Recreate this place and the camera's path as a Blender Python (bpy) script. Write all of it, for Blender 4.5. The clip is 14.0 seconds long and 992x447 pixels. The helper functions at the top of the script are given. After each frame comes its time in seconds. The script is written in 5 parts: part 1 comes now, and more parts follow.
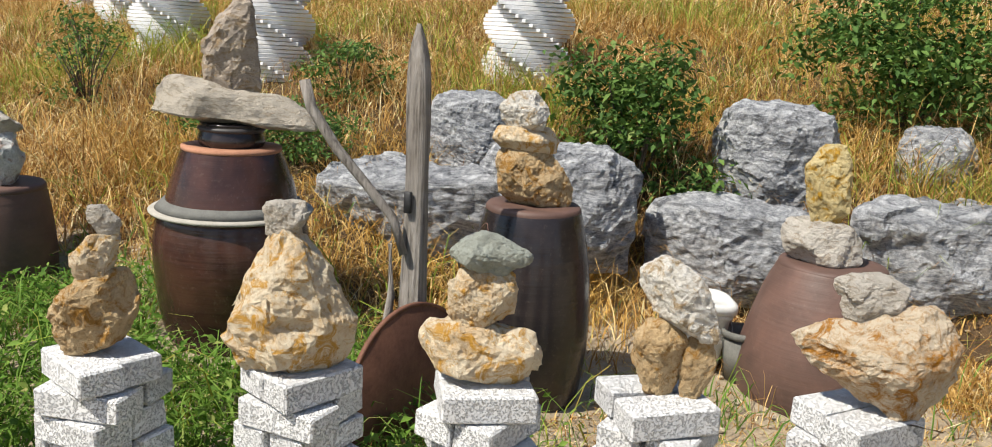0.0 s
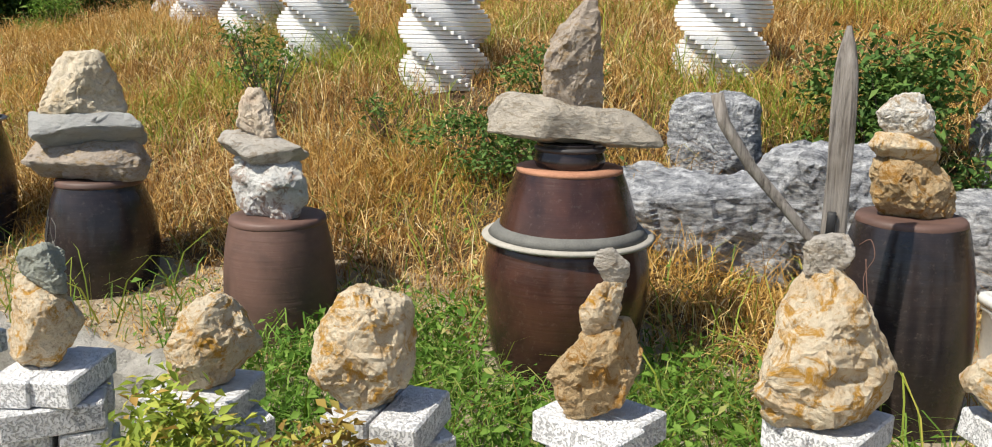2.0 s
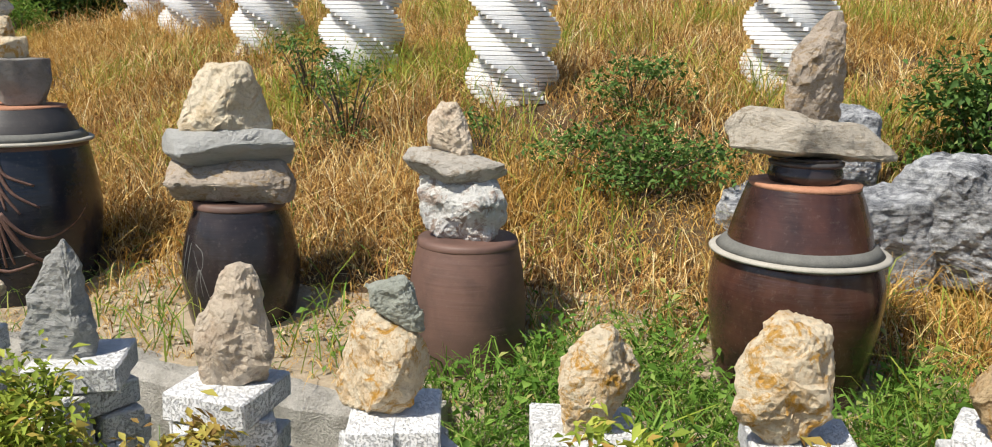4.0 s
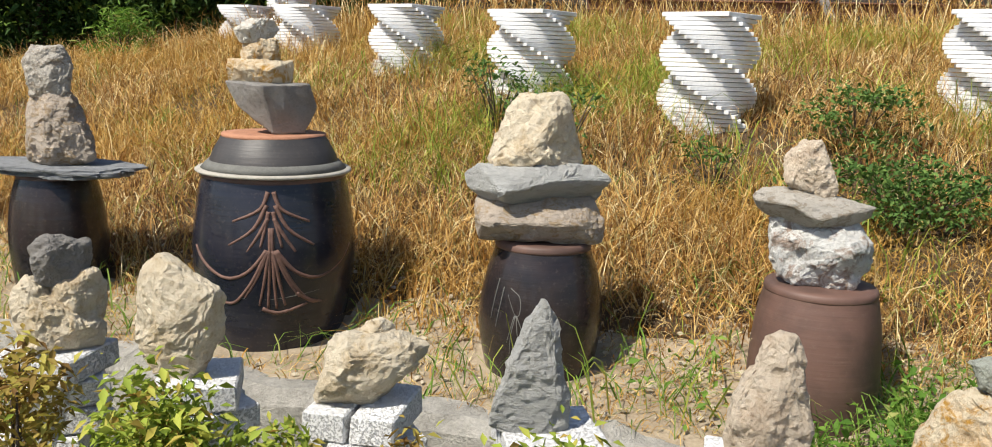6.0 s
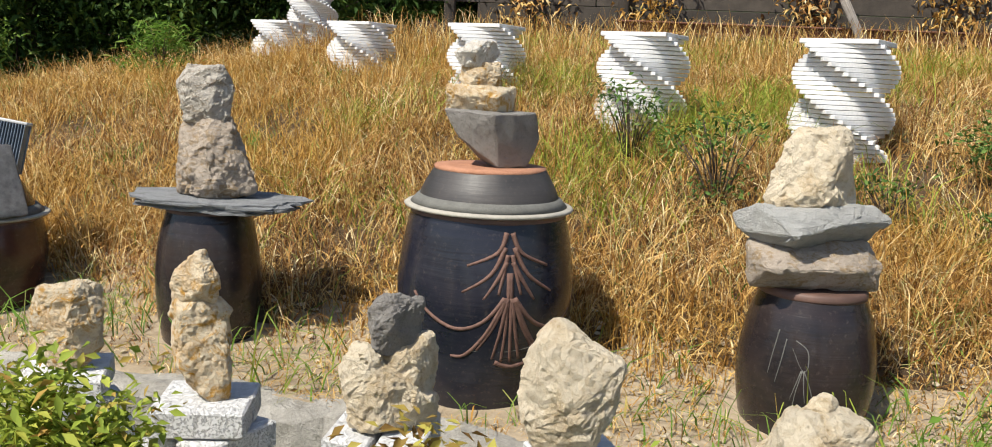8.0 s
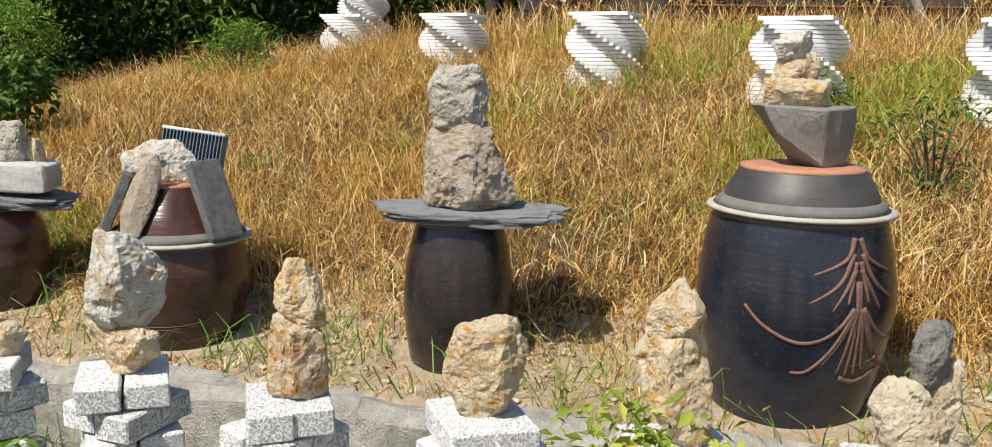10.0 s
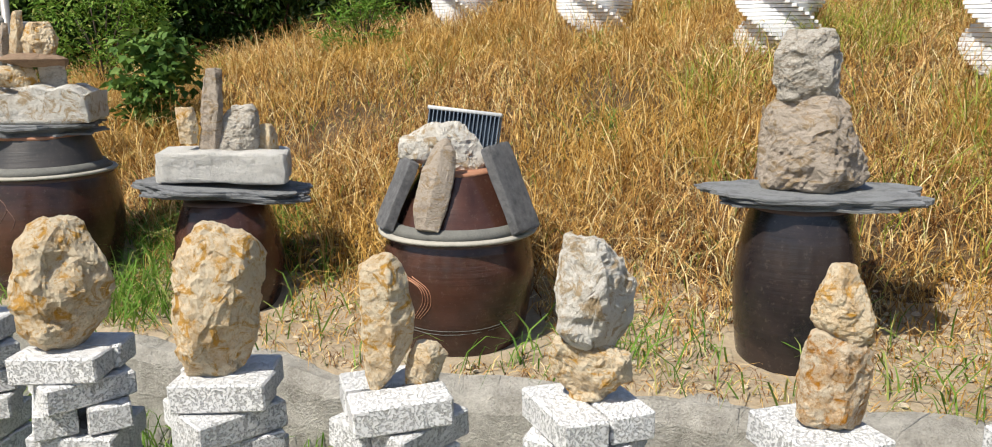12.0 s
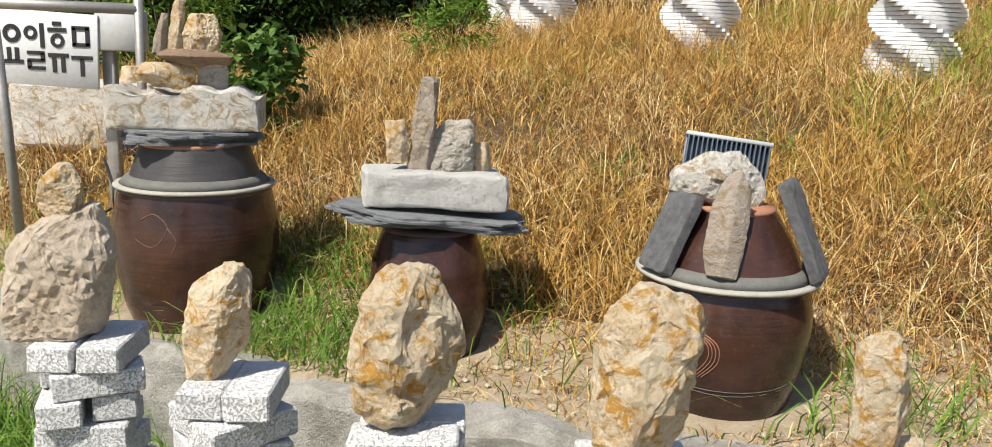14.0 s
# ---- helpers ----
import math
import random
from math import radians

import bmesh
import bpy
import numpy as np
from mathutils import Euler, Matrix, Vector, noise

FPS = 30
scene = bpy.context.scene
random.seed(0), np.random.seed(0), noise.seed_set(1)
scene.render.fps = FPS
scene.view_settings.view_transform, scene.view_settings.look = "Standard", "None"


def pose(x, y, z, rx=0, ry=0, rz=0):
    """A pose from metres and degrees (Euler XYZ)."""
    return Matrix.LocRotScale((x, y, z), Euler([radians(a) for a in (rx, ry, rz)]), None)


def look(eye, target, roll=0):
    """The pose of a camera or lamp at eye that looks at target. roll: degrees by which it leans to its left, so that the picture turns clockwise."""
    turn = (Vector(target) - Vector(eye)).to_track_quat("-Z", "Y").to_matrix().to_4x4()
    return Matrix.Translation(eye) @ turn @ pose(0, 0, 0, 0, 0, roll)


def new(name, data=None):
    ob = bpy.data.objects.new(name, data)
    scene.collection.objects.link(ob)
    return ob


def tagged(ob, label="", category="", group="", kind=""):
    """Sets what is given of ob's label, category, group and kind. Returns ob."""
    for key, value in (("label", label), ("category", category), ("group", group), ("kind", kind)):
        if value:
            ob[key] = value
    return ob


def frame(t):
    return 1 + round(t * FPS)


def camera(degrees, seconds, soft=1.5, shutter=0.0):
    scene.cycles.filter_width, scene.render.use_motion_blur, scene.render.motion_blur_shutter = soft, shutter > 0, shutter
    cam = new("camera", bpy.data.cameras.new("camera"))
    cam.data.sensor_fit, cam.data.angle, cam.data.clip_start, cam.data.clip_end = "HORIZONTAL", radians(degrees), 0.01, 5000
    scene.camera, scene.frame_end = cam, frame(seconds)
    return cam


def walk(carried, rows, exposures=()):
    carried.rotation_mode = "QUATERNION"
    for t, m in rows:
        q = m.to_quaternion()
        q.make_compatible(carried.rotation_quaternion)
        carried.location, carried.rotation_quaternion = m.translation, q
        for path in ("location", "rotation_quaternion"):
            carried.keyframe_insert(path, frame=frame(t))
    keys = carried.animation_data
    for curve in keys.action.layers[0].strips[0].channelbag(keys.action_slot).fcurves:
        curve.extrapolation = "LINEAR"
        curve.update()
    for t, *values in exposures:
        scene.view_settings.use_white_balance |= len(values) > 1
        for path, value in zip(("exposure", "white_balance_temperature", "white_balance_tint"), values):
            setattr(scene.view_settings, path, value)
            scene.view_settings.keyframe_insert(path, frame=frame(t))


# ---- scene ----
cam = camera(59.4, 14.0, 1.0)
METRES, EYE, TILT, LEAN, TURN = 7.0, 1.5, -12.4, -3.4, 22.0
ROWS = [
    (0.0, 0.0, 0.0, 0.0, 0.0, 0.0, -0.0),
    (0.5, -0.0367, 0.0029, 0.0039, 0.14, -0.04, 0.64),
    (1.0, -0.0685, 0.0101, 0.007, 0.25, -0.36, 1.18),
    (1.5, -0.1053, 0.0265, 0.0139, 0.29, -0.55, 2.73),
    (2.0, -0.1405, 0.029, 0.0145, 0.3, -0.39, 2.55),
    (4.5, -0.3075, 0.0649, 0.0298, -7.56, -0.1, 3.84),
    (5.0, -0.3438, 0.0858, 0.0365, -7.42, -0.58, 3.7),
    (5.5, -0.3803, 0.0908, 0.0397, -7.32, 0.66, 3.15),
    (6.0, -0.4105, 0.0956, 0.0457, -7.58, 0.85, 3.18),
    (6.5, -0.4431, 0.1166, 0.0493, -8.72, 1.46, 3.47),
    (7.0, -0.4738, 0.1291, 0.0541, -9.68, 1.63, 3.04),
    (9.5, -0.6327, 0.19, 0.0808, -14.57, 1.86, 5.02),
    (10.0, -0.6649, 0.2128, 0.0846, -14.53, 0.75, 5.48),
    (10.5, -0.699, 0.2293, 0.0914, -13.94, 0.56, 6.07),
    (11.0, -0.732, 0.2441, 0.0965, -14.04, -1.03, 7.06),
    (11.5, -0.7608, 0.2645, 0.0997, -14.58, -1.09, 7.05),
    (12.0, -0.789, 0.288, 0.1077, -14.92, -1.31, 7.01),
    (12.5, -0.8164, 0.3057, 0.1136, -15.2, -1.49, 6.8),
    (13.0, -0.8378, 0.3224, 0.1193, -16.82, -1.59, 6.59),
    (13.5, -0.8633, 0.3503, 0.1278, -17.77, -1.56, 6.51),
    (14.0, -0.8957, 0.37, 0.1331, -18.32, -1.29, 5.05),
]
walk(cam, [(t, pose(0, 0, EYE, TILT, LEAN, TURN) @ pose(METRES * x, METRES * y, METRES * z, 90 + pitch, roll, yaw)) for t, x, y, z, yaw, pitch, roll in ROWS])

# ---- world, sun, exposure ----
SUN_DIR = Vector((-0.34, -0.48, 0.81)).normalized()
world = bpy.data.worlds.new("world")
scene.world = world
world.use_nodes = True
wn = world.node_tree
sky = wn.nodes.new("ShaderNodeTexSky")
sky.sky_type = "NISHITA"
sky.sun_disc = False
sky.sun_elevation = math.asin(SUN_DIR.z)
sky.sun_rotation = math.atan2(SUN_DIR.x, SUN_DIR.y)
wn.links.new(sky.outputs["Color"], wn.nodes["Background"].inputs["Color"])
wn.nodes["Background"].inputs["Strength"].default_value = 0.10
sun_data = bpy.data.lights.new("sun", "SUN")
sun_data.energy = 5.0
sun_data.angle = radians(0.5)
sun_data.color = (1.0, 0.94, 0.83)
sun = new("sun", sun_data)
sun.matrix_world = look(SUN_DIR * 30, (0, 0, 0))
scene.view_settings.exposure = 0.32

# ---- materials ----


def mat(name, build, rough=0.8, metal=0.0):
    m = bpy.data.materials.new(name)
    m.use_nodes = True
    nt = m.node_tree
    b = nt.nodes["Principled BSDF"]
    b.inputs["Roughness"].default_value = rough
    b.inputs["Metallic"].default_value = metal
    build(nt, b)
    return m


def coords(nt, kind="Object", scale=(1, 1, 1)):
    tc = nt.nodes.new("ShaderNodeTexCoord")
    mp = nt.nodes.new("ShaderNodeMapping")
    mp.inputs["Scale"].default_value = scale
    nt.links.new(tc.outputs[kind], mp.inputs["Vector"])
    return mp.outputs["Vector"]


def noise_of(nt, vec, scale, detail=6.0, rough=0.6, dist=0.0):
    n = nt.nodes.new("ShaderNodeTexNoise")
    n.inputs["Scale"].default_value = scale
    n.inputs["Detail"].default_value = detail
    n.inputs["Roughness"].default_value = rough
    n.inputs["Distortion"].default_value = dist
    if vec is not None:
        nt.links.new(vec, n.inputs["Vector"])
    return n.outputs["Fac"]


def ramp(nt, fac, stops):
    r = nt.nodes.new("ShaderNodeValToRGB")
    el = r.color_ramp.elements
    while len(el) < len(stops):
        el.new(0.5)
    for e, (p, c) in zip(el, stops):
        e.position = p
        e.color = (*c, 1)
    nt.links.new(fac, r.inputs["Fac"])
    return r.outputs["Color"]


def mixc(nt, fac, a, b, mode="MIX"):
    m = nt.nodes.new("ShaderNodeMix")
    m.data_type = "RGBA"
    m.blend_type = mode
    for sock, val in ((m.inputs[0], fac), (m.inputs[6], a), (m.inputs[7], b)):
        if isinstance(val, (int, float)):
            sock.default_value = val
        elif isinstance(val, tuple):
            sock.default_value = (*val, 1)
        else:
            nt.links.new(val, sock)
    return m.outputs[2]


def bump(nt, b, height, strength=0.5, dist=0.01):
    n = nt.nodes.new("ShaderNodeBump")
    n.inputs["Strength"].default_value = strength
    n.inputs["Distance"].default_value = dist
    nt.links.new(height, n.inputs["Height"])
    nt.links.new(n.outputs["Normal"], b.inputs["Normal"])


def object_random(nt):
    return nt.nodes.new("ShaderNodeObjectInfo").outputs["Random"]


def island_random(nt):
    return nt.nodes.new("ShaderNodeNewGeometry").outputs["Random Per Island"]


def stone(name, light, mid, dark, stain=None, band=0.0, rough=0.9, grain=95.0):
    """Broken stone: two-scale mottling, stains, optional layering."""
    def f(nt, b):
        v = coords(nt, "Object", (1, 1, 1 + band))
        big = noise_of(nt, v, 11, 6, 0.68, 0.5)
        fine = noise_of(nt, v, grain, 9, 0.78)
        mid_n = noise_of(nt, v, 48, 8, 0.78, 0.6)
        c = ramp(nt, big, [(0.34, dark), (0.42, mid), (0.50, light)])
        c2 = ramp(nt, fine, [(0.33, tuple(x * 0.5 for x in mid)), (0.41, mid), (0.50, light)])
        c = mixc(nt, 0.5, c, c2)
        if stain:
            s = ramp(nt, noise_of(nt, v, 21, 8, 0.74, 1.0), [(0.51, (0, 0, 0)), (0.60, (0.85, 0.85, 0.85))])
            c = mixc(nt, s, c, stain)
        pit = ramp(nt, mid_n, [(0.30, (0.6, 0.6, 0.6)), (0.36, (0, 0, 0))])
        c = mixc(nt, pit, c, tuple(x * 0.6 for x in dark))
        h = object_random(nt)
        hv = nt.nodes.new("ShaderNodeHueSaturation")
        mr = nt.nodes.new("ShaderNodeMapRange")
        mr.inputs["To Min"].default_value, mr.inputs["To Max"].default_value = 0.79, 0.92
        hv.inputs["Saturation"].default_value = 1.2
        nt.links.new(h, mr.inputs["Value"])
        nt.links.new(mr.outputs["Result"], hv.inputs["Value"])
        nt.links.new(c, hv.inputs["Color"])
        nt.links.new(hv.outputs["Color"], b.inputs["Base Color"])
        add = nt.nodes.new("ShaderNodeMath")
        add.operation = "ADD"
        nt.links.new(mid_n, add.inputs[0])
        nt.links.new(fine, add.inputs[1])
        bump(nt, b, add.outputs["Value"], 0.9, 0.011)
        b.inputs["Specular IOR Level"].default_value = 0.25
    return mat(name, f, rough)


M_ROCK = {
    "tan": stone("tan_stone", (0.86, 0.76, 0.60), (0.72, 0.54, 0.35), (0.46, 0.28, 0.13), (0.60, 0.34, 0.10)),
    "rust": stone("rust_stone", (0.80, 0.70, 0.56), (0.60, 0.38, 0.20), (0.26, 0.12, 0.05), (0.46, 0.21, 0.05)),
    "brown": stone("brown_stone", (0.66, 0.52, 0.35), (0.48, 0.35, 0.21), (0.27, 0.18, 0.10), (0.40, 0.22, 0.08)),
    "white": stone("white_stone", (0.86, 0.83, 0.77), (0.72, 0.68, 0.61), (0.48, 0.42, 0.34), (0.48, 0.36, 0.22)),
    "cream": stone("cream_stone", (0.88, 0.79, 0.64), (0.74, 0.61, 0.43), (0.44, 0.31, 0.18)),
    "yellow": stone("yellow_stone", (0.68, 0.58, 0.36), (0.52, 0.41, 0.22), (0.34, 0.24, 0.12), (0.5, 0.3, 0.08)),
    "pink": stone("pink_stone", (0.82, 0.72, 0.60), (0.66, 0.54, 0.42), (0.38, 0.27, 0.2)),
    "grey": stone("grey_stone", (0.66, 0.62, 0.56), (0.53, 0.49, 0.43), (0.26, 0.24, 0.2), (0.40, 0.34, 0.27), 1.0),
    "whitegrey": stone("whitegrey_stone", (0.84, 0.83, 0.80), (0.68, 0.67, 0.64), (0.36, 0.35, 0.33), (0.40, 0.30, 0.24)),
    "greybrown": stone("greybrown_stone", (0.56, 0.49, 0.42), (0.42, 0.36, 0.30), (0.22, 0.18, 0.145), (0.40, 0.30, 0.19), 0.8),
    "green": stone("green_stone", (0.46, 0.48, 0.43), (0.37, 0.385, 0.335), (0.25, 0.26, 0.225), None, 0.5),
    "slate": stone("slate_stone", (0.56, 0.56, 0.54), (0.45, 0.45, 0.435), (0.28, 0.28, 0.27), None, 4.0),
    "slab_dark": stone("dark_slate", (0.36, 0.37, 0.38), (0.24, 0.245, 0.25), (0.13, 0.13, 0.135), None, 4.0),
    "dark": stone("dark_stone", (0.34, 0.325, 0.305), (0.27, 0.255, 0.24), (0.17, 0.16, 0.15)),
    "slab": stone("slab_stone", (0.70, 0.64, 0.55), (0.50, 0.46, 0.40), (0.28, 0.25, 0.21), (0.42, 0.36, 0.28), 2.0),
    "slabtan": stone("slabtan_stone", (0.44, 0.33, 0.25), (0.32, 0.23, 0.17), (0.2, 0.14, 0.1), None, 3.0),
    "granite": stone("granite_stone", (0.78, 0.76, 0.72), (0.62, 0.61, 0.58), (0.42, 0.41, 0.39), None, 0.0, 0.9, 120),
}


def gneiss(name):
    """Banded grey and white rock: contorted streaks, speckle, dark seams."""
    def f(nt, b):
        band = noise_of(nt, coords(nt, "Object", (1.6, 1.6, 6.5)), 4.0, 11, 0.78, 1.6)
        c = ramp(nt, band, [(0.38, (0.05, 0.053, 0.06)), (0.46, (0.22, 0.23, 0.25)), (0.52, (0.46, 0.47, 0.49)), (0.58, (0.78, 0.79, 0.80))])
        speck = noise_of(nt, coords(nt, "Object"), 26, 9, 0.8)
        c = mixc(nt, 0.4, c, ramp(nt, speck, [(0.40, (0.08, 0.083, 0.09)), (0.50, (0.40, 0.41, 0.43)), (0.58, (0.75, 0.75, 0.75))]))
        nt.links.new(c, b.inputs["Base Color"])
        bump(nt, b, speck, 1.0, 0.03)
    return mat(name, f, 0.85)


M_ROCK["gneiss"] = gneiss("gneiss_stone")


def glaze(name, dark, warm, rough=0.13):
    """Brown-black pottery glaze with throwing rings, dust and runs."""
    def f(nt, b):
        v = coords(nt, "Object")
        rings = noise_of(nt, coords(nt, "Object", (1.5, 1.5, 26)), 3.0, 4, 0.55)
        blot = noise_of(nt, v, 5.0, 5, 0.6, 0.5)
        c = ramp(nt, blot, [(0.34, dark), (0.62, warm)])
        c = mixc(nt, ramp(nt, rings, [(0.45, (0, 0, 0)), (0.75, (0.35, 0.35, 0.35))]), c, tuple(0.5 * (d + w) + 0.012 for d, w in zip(dark, warm)))
        dust = ramp(nt, noise_of(nt, v, 70, 6, 0.75), [(0.56, (0, 0, 0)), (0.78, (0.22, 0.22, 0.22))])
        c = mixc(nt, dust, c, (0.28, 0.22, 0.17))
        nt.links.new(c, b.inputs["Base Color"])
        r = nt.nodes.new("ShaderNodeMapRange")
        r.inputs["To Min"].default_value, r.inputs["To Max"].default_value = rough, rough + 0.18
        nt.links.new(noise_of(nt, v, 14, 6, 0.7), r.inputs["Value"])
        nt.links.new(r.outputs["Result"], b.inputs["Roughness"])
        bump(nt, b, rings, 0.16, 0.008)
    return mat(name, f, rough)


M_GLAZE = {
    "black": glaze("black_glaze", (0.012, 0.011, 0.013), (0.035, 0.025, 0.023)),
    "brown": glaze("brown_glaze", (0.022, 0.012, 0.010), (0.075, 0.032, 0.022)),
    "blue": glaze("blue_black_glaze", (0.008, 0.010, 0.018), (0.022, 0.022, 0.032)),
    "dull": glaze("dull_red_brown_glaze", (0.075, 0.045, 0.036), (0.15, 0.082, 0.062), 0.5),
    "grey": glaze("grey_black_glaze", (0.028, 0.028, 0.030), (0.062, 0.056, 0.054), 0.42),
}


def mottled(name, a, b_, scale=12.0, rough=0.85, metal=0.0, bump_s=0.4, bump_d=0.005, kind="Object", rnd=0.0):
    def f(nt, b):
        v = coords(nt, kind)
        c = ramp(nt, noise_of(nt, v, scale, 7, 0.65), [(0.33, a), (0.67, b_)])
        fine = noise_of(nt, v, scale * 9, 6, 0.7)
        c = mixc(nt, 0.35, c, ramp(nt, fine, [(0.3, tuple(x * 0.6 for x in a)), (0.7, b_)]))
        if rnd:
            hv = nt.nodes.new("ShaderNodeHueSaturation")
            mr = nt.nodes.new("ShaderNodeMapRange")
            mr.inputs["To Min"].default_value, mr.inputs["To Max"].default_value = 1 - rnd, 1 + rnd
            nt.links.new(object_random(nt), mr.inputs["Value"])
            nt.links.new(mr.outputs["Result"], hv.inputs["Value"])
            nt.links.new(c, hv.inputs["Color"])
            c = hv.outputs["Color"]
        nt.links.new(c, b.inputs["Base Color"])
        bump(nt, b, fine, bump_s, bump_d)
    return mat(name, f, rough, metal)


def brick_mat(name):
    """Pale cement brick with an open, pitted face."""
    def f(nt, b):
        v = coords(nt, "Object")
        pits = ramp(nt, noise_of(nt, v, 190, 4, 0.6, 0.6), [(0.40, (0, 0, 0)), (0.50, (1, 1, 1))])
        c = mixc(nt, pits, (0.50, 0.50, 0.505), ramp(nt, noise_of(nt, v, 14, 5, 0.6), [(0.3, (0.66, 0.66, 0.665)), (0.7, (0.82, 0.82, 0.82))]))
        geo = nt.nodes.new("ShaderNodeNewGeometry")
        sep = nt.nodes.new("ShaderNodeSeparateXYZ")
        nt.links.new(geo.outputs["Normal"], sep.inputs["Vector"])
        top = ramp(nt, sep.outputs["Z"], [(0.5, (0, 0, 0)), (0.8, (1, 1, 1))])
        smooth = ramp(nt, noise_of(nt, v, 60, 6, 0.6), [(0.3, (0.70, 0.70, 0.70)), (0.6, (0.84, 0.84, 0.835))])
        c = mixc(nt, top, c, smooth)
        hv = nt.nodes.new("ShaderNodeHueSaturation")
        mr = nt.nodes.new("ShaderNodeMapRange")
        mr.inputs["To Min"].default_value, mr.inputs["To Max"].default_value = 0.82, 1.04
        nt.links.new(object_random(nt), mr.inputs["Value"])
        nt.links.new(mr.outputs["Result"], hv.inputs["Value"])
        nt.links.new(c, hv.inputs["Color"])
        nt.links.new(hv.outputs["Color"], b.inputs["Base Color"])
        bump(nt, b, pits, 0.9, 0.005)
        b.inputs["Specular IOR Level"].default_value = 0.2
    return mat(name, f, 0.92)


def blades(name, stops, patch, translucent=0.16):
    """Grass and leaves: colour from blade to blade, drifting over the ground."""
    def f(nt, b):
        c = ramp(nt, island_random(nt), stops)
        p = ramp(nt, noise_of(nt, coords(nt, "Object"), 0.9, 4, 0.6), [(0.42, (0, 0, 0)), (0.62, (0.75, 0.75, 0.75))])
        c = mixc(nt, p, c, mixc(nt, 0.65, c, patch))
        nt.links.new(c, b.inputs["Base Color"])
        b.inputs["Specular IOR Level"].default_value = 0.25
        tr = nt.nodes.new("ShaderNodeBsdfTranslucent")
        nt.links.new(c, tr.inputs["Color"])
        mx = nt.nodes.new("ShaderNodeMixShader")
        mx.inputs[0].default_value = translucent
        nt.links.new(b.outputs[0], mx.inputs[1])
        nt.links.new(tr.outputs[0], mx.inputs[2])
        nt.links.new(mx.outputs[0], nt.nodes["Material Output"].inputs["Surface"])
    return mat(name, f, 0.7)


M_BRICK = brick_mat("cement_brick")
M_SOIL = mottled("sandy_soil", (0.28, 0.21, 0.13), (0.52, 0.43, 0.31), 9, 0.95, 0, 0.8, 0.012)
# brown thatch, coloured extra dark for the shade between the grass blades
M_THATCH_SHADE = mottled("brown_thatch_gap_shade", (0.06, 0.035, 0.018), (0.18, 0.11, 0.05), 9, 0.95, 0, 1.0, 0.02)
M_CONC = mottled("weathered_concrete", (0.27, 0.25, 0.215), (0.66, 0.63, 0.57), 14, 0.92, 0, 1.0, 0.015)
M_LIP = mottled("pale_cement_lip", (0.32, 0.30, 0.25), (0.48, 0.45, 0.39), 20, 0.8, 0, 0.3, 0.003)
M_FLANGE = mottled("grey_cement_flange", (0.11, 0.11, 0.10), (0.18, 0.178, 0.16), 20, 0.8, 0, 0.4, 0.003)
M_CLAY = mottled("bare_orange_clay", (0.34, 0.15, 0.085), (0.50, 0.25, 0.15), 25, 0.85)
M_DECOR = mottled("incised_clay_line", (0.10, 0.05, 0.036), (0.22, 0.12, 0.09), 60, 0.7)
M_WHITE = mottled("white_painted_board", (0.70, 0.71, 0.72), (0.83, 0.83, 0.83), 9, 0.6, 0, 0.2, 0.002, "Object", 0.06)


def grey_wood(name):
    """Sun-bleached timber: long grain, dark checks."""
    def f(nt, b):
        g = noise_of(nt, coords(nt, "Object", (38, 38, 2.2)), 2.0, 8, 0.7, 0.4)
        c = ramp(nt, g, [(0.36, (0.05, 0.042, 0.036)), (0.45, (0.22, 0.195, 0.17)), (0.62, (0.40, 0.365, 0.33))])
        c = mixc(nt, 0.3, c, ramp(nt, noise_of(nt, coords(nt, "Object"), 9, 5, 0.6), [(0.35, (0.14, 0.115, 0.09)), (0.65, (0.44, 0.41, 0.37))]))
        nt.links.new(c, b.inputs["Base Color"])
        bump(nt, b, g, 1.0, 0.012)
    return mat(name, f, 0.92)


M_WOOD = grey_wood("weathered_grey_wood")
M_DARKWOOD = mottled("dark_shed_board", (0.03, 0.025, 0.02), (0.075, 0.062, 0.05), 8, 0.85, 0, 0.5, 0.005, "Object", 0.25)
M_RUST = mottled("rusty_steel", (0.12, 0.05, 0.032), (0.25, 0.115, 0.07), 14, 0.75, 0.2, 0.4, 0.003)
M_STEEL = mottled("dull_steel_tube", (0.30, 0.29, 0.27), (0.44, 0.42, 0.39), 10, 0.5, 0.5, 0.1, 0.002)
M_SIGN = mottled("white_sign_sheet", (0.72, 0.73, 0.74), (0.80, 0.81, 0.82), 6, 0.5, 0, 0.05, 0.001)
# black for the sign's letters, and for the shade in the post's slot
M_INK_SHADE = mottled("sign_paint_slot_shade", (0.012, 0.012, 0.013), (0.025, 0.025, 0.026), 20, 0.5)
M_BOX = mottled("pale_grey_enamel", (0.46, 0.47, 0.47), (0.54, 0.55, 0.55), 5, 0.45, 0, 0.1, 0.001)
M_PLASTIC = mottled("white_bucket_plastic", (0.60, 0.60, 0.56), (0.74, 0.74, 0.71), 9, 0.45, 0, 0.1, 0.002)
M_BLUE = mottled("dark_blue_plastic", (0.01, 0.02, 0.06), (0.02, 0.035, 0.10), 9, 0.4)
M_LAVA = mottled("dark_porous_slab", (0.09, 0.09, 0.095), (0.25, 0.25, 0.255), 45, 0.92, 0, 1.0, 0.008)
M_FIN = mottled("blue_grey_metal_fin", (0.12, 0.15, 0.19), (0.24, 0.29, 0.35), 18, 0.45, 0.5)
M_BARK = mottled("brown_bark", (0.05, 0.035, 0.025), (0.12, 0.09, 0.065), 22, 0.9, 0, 0.8, 0.01)
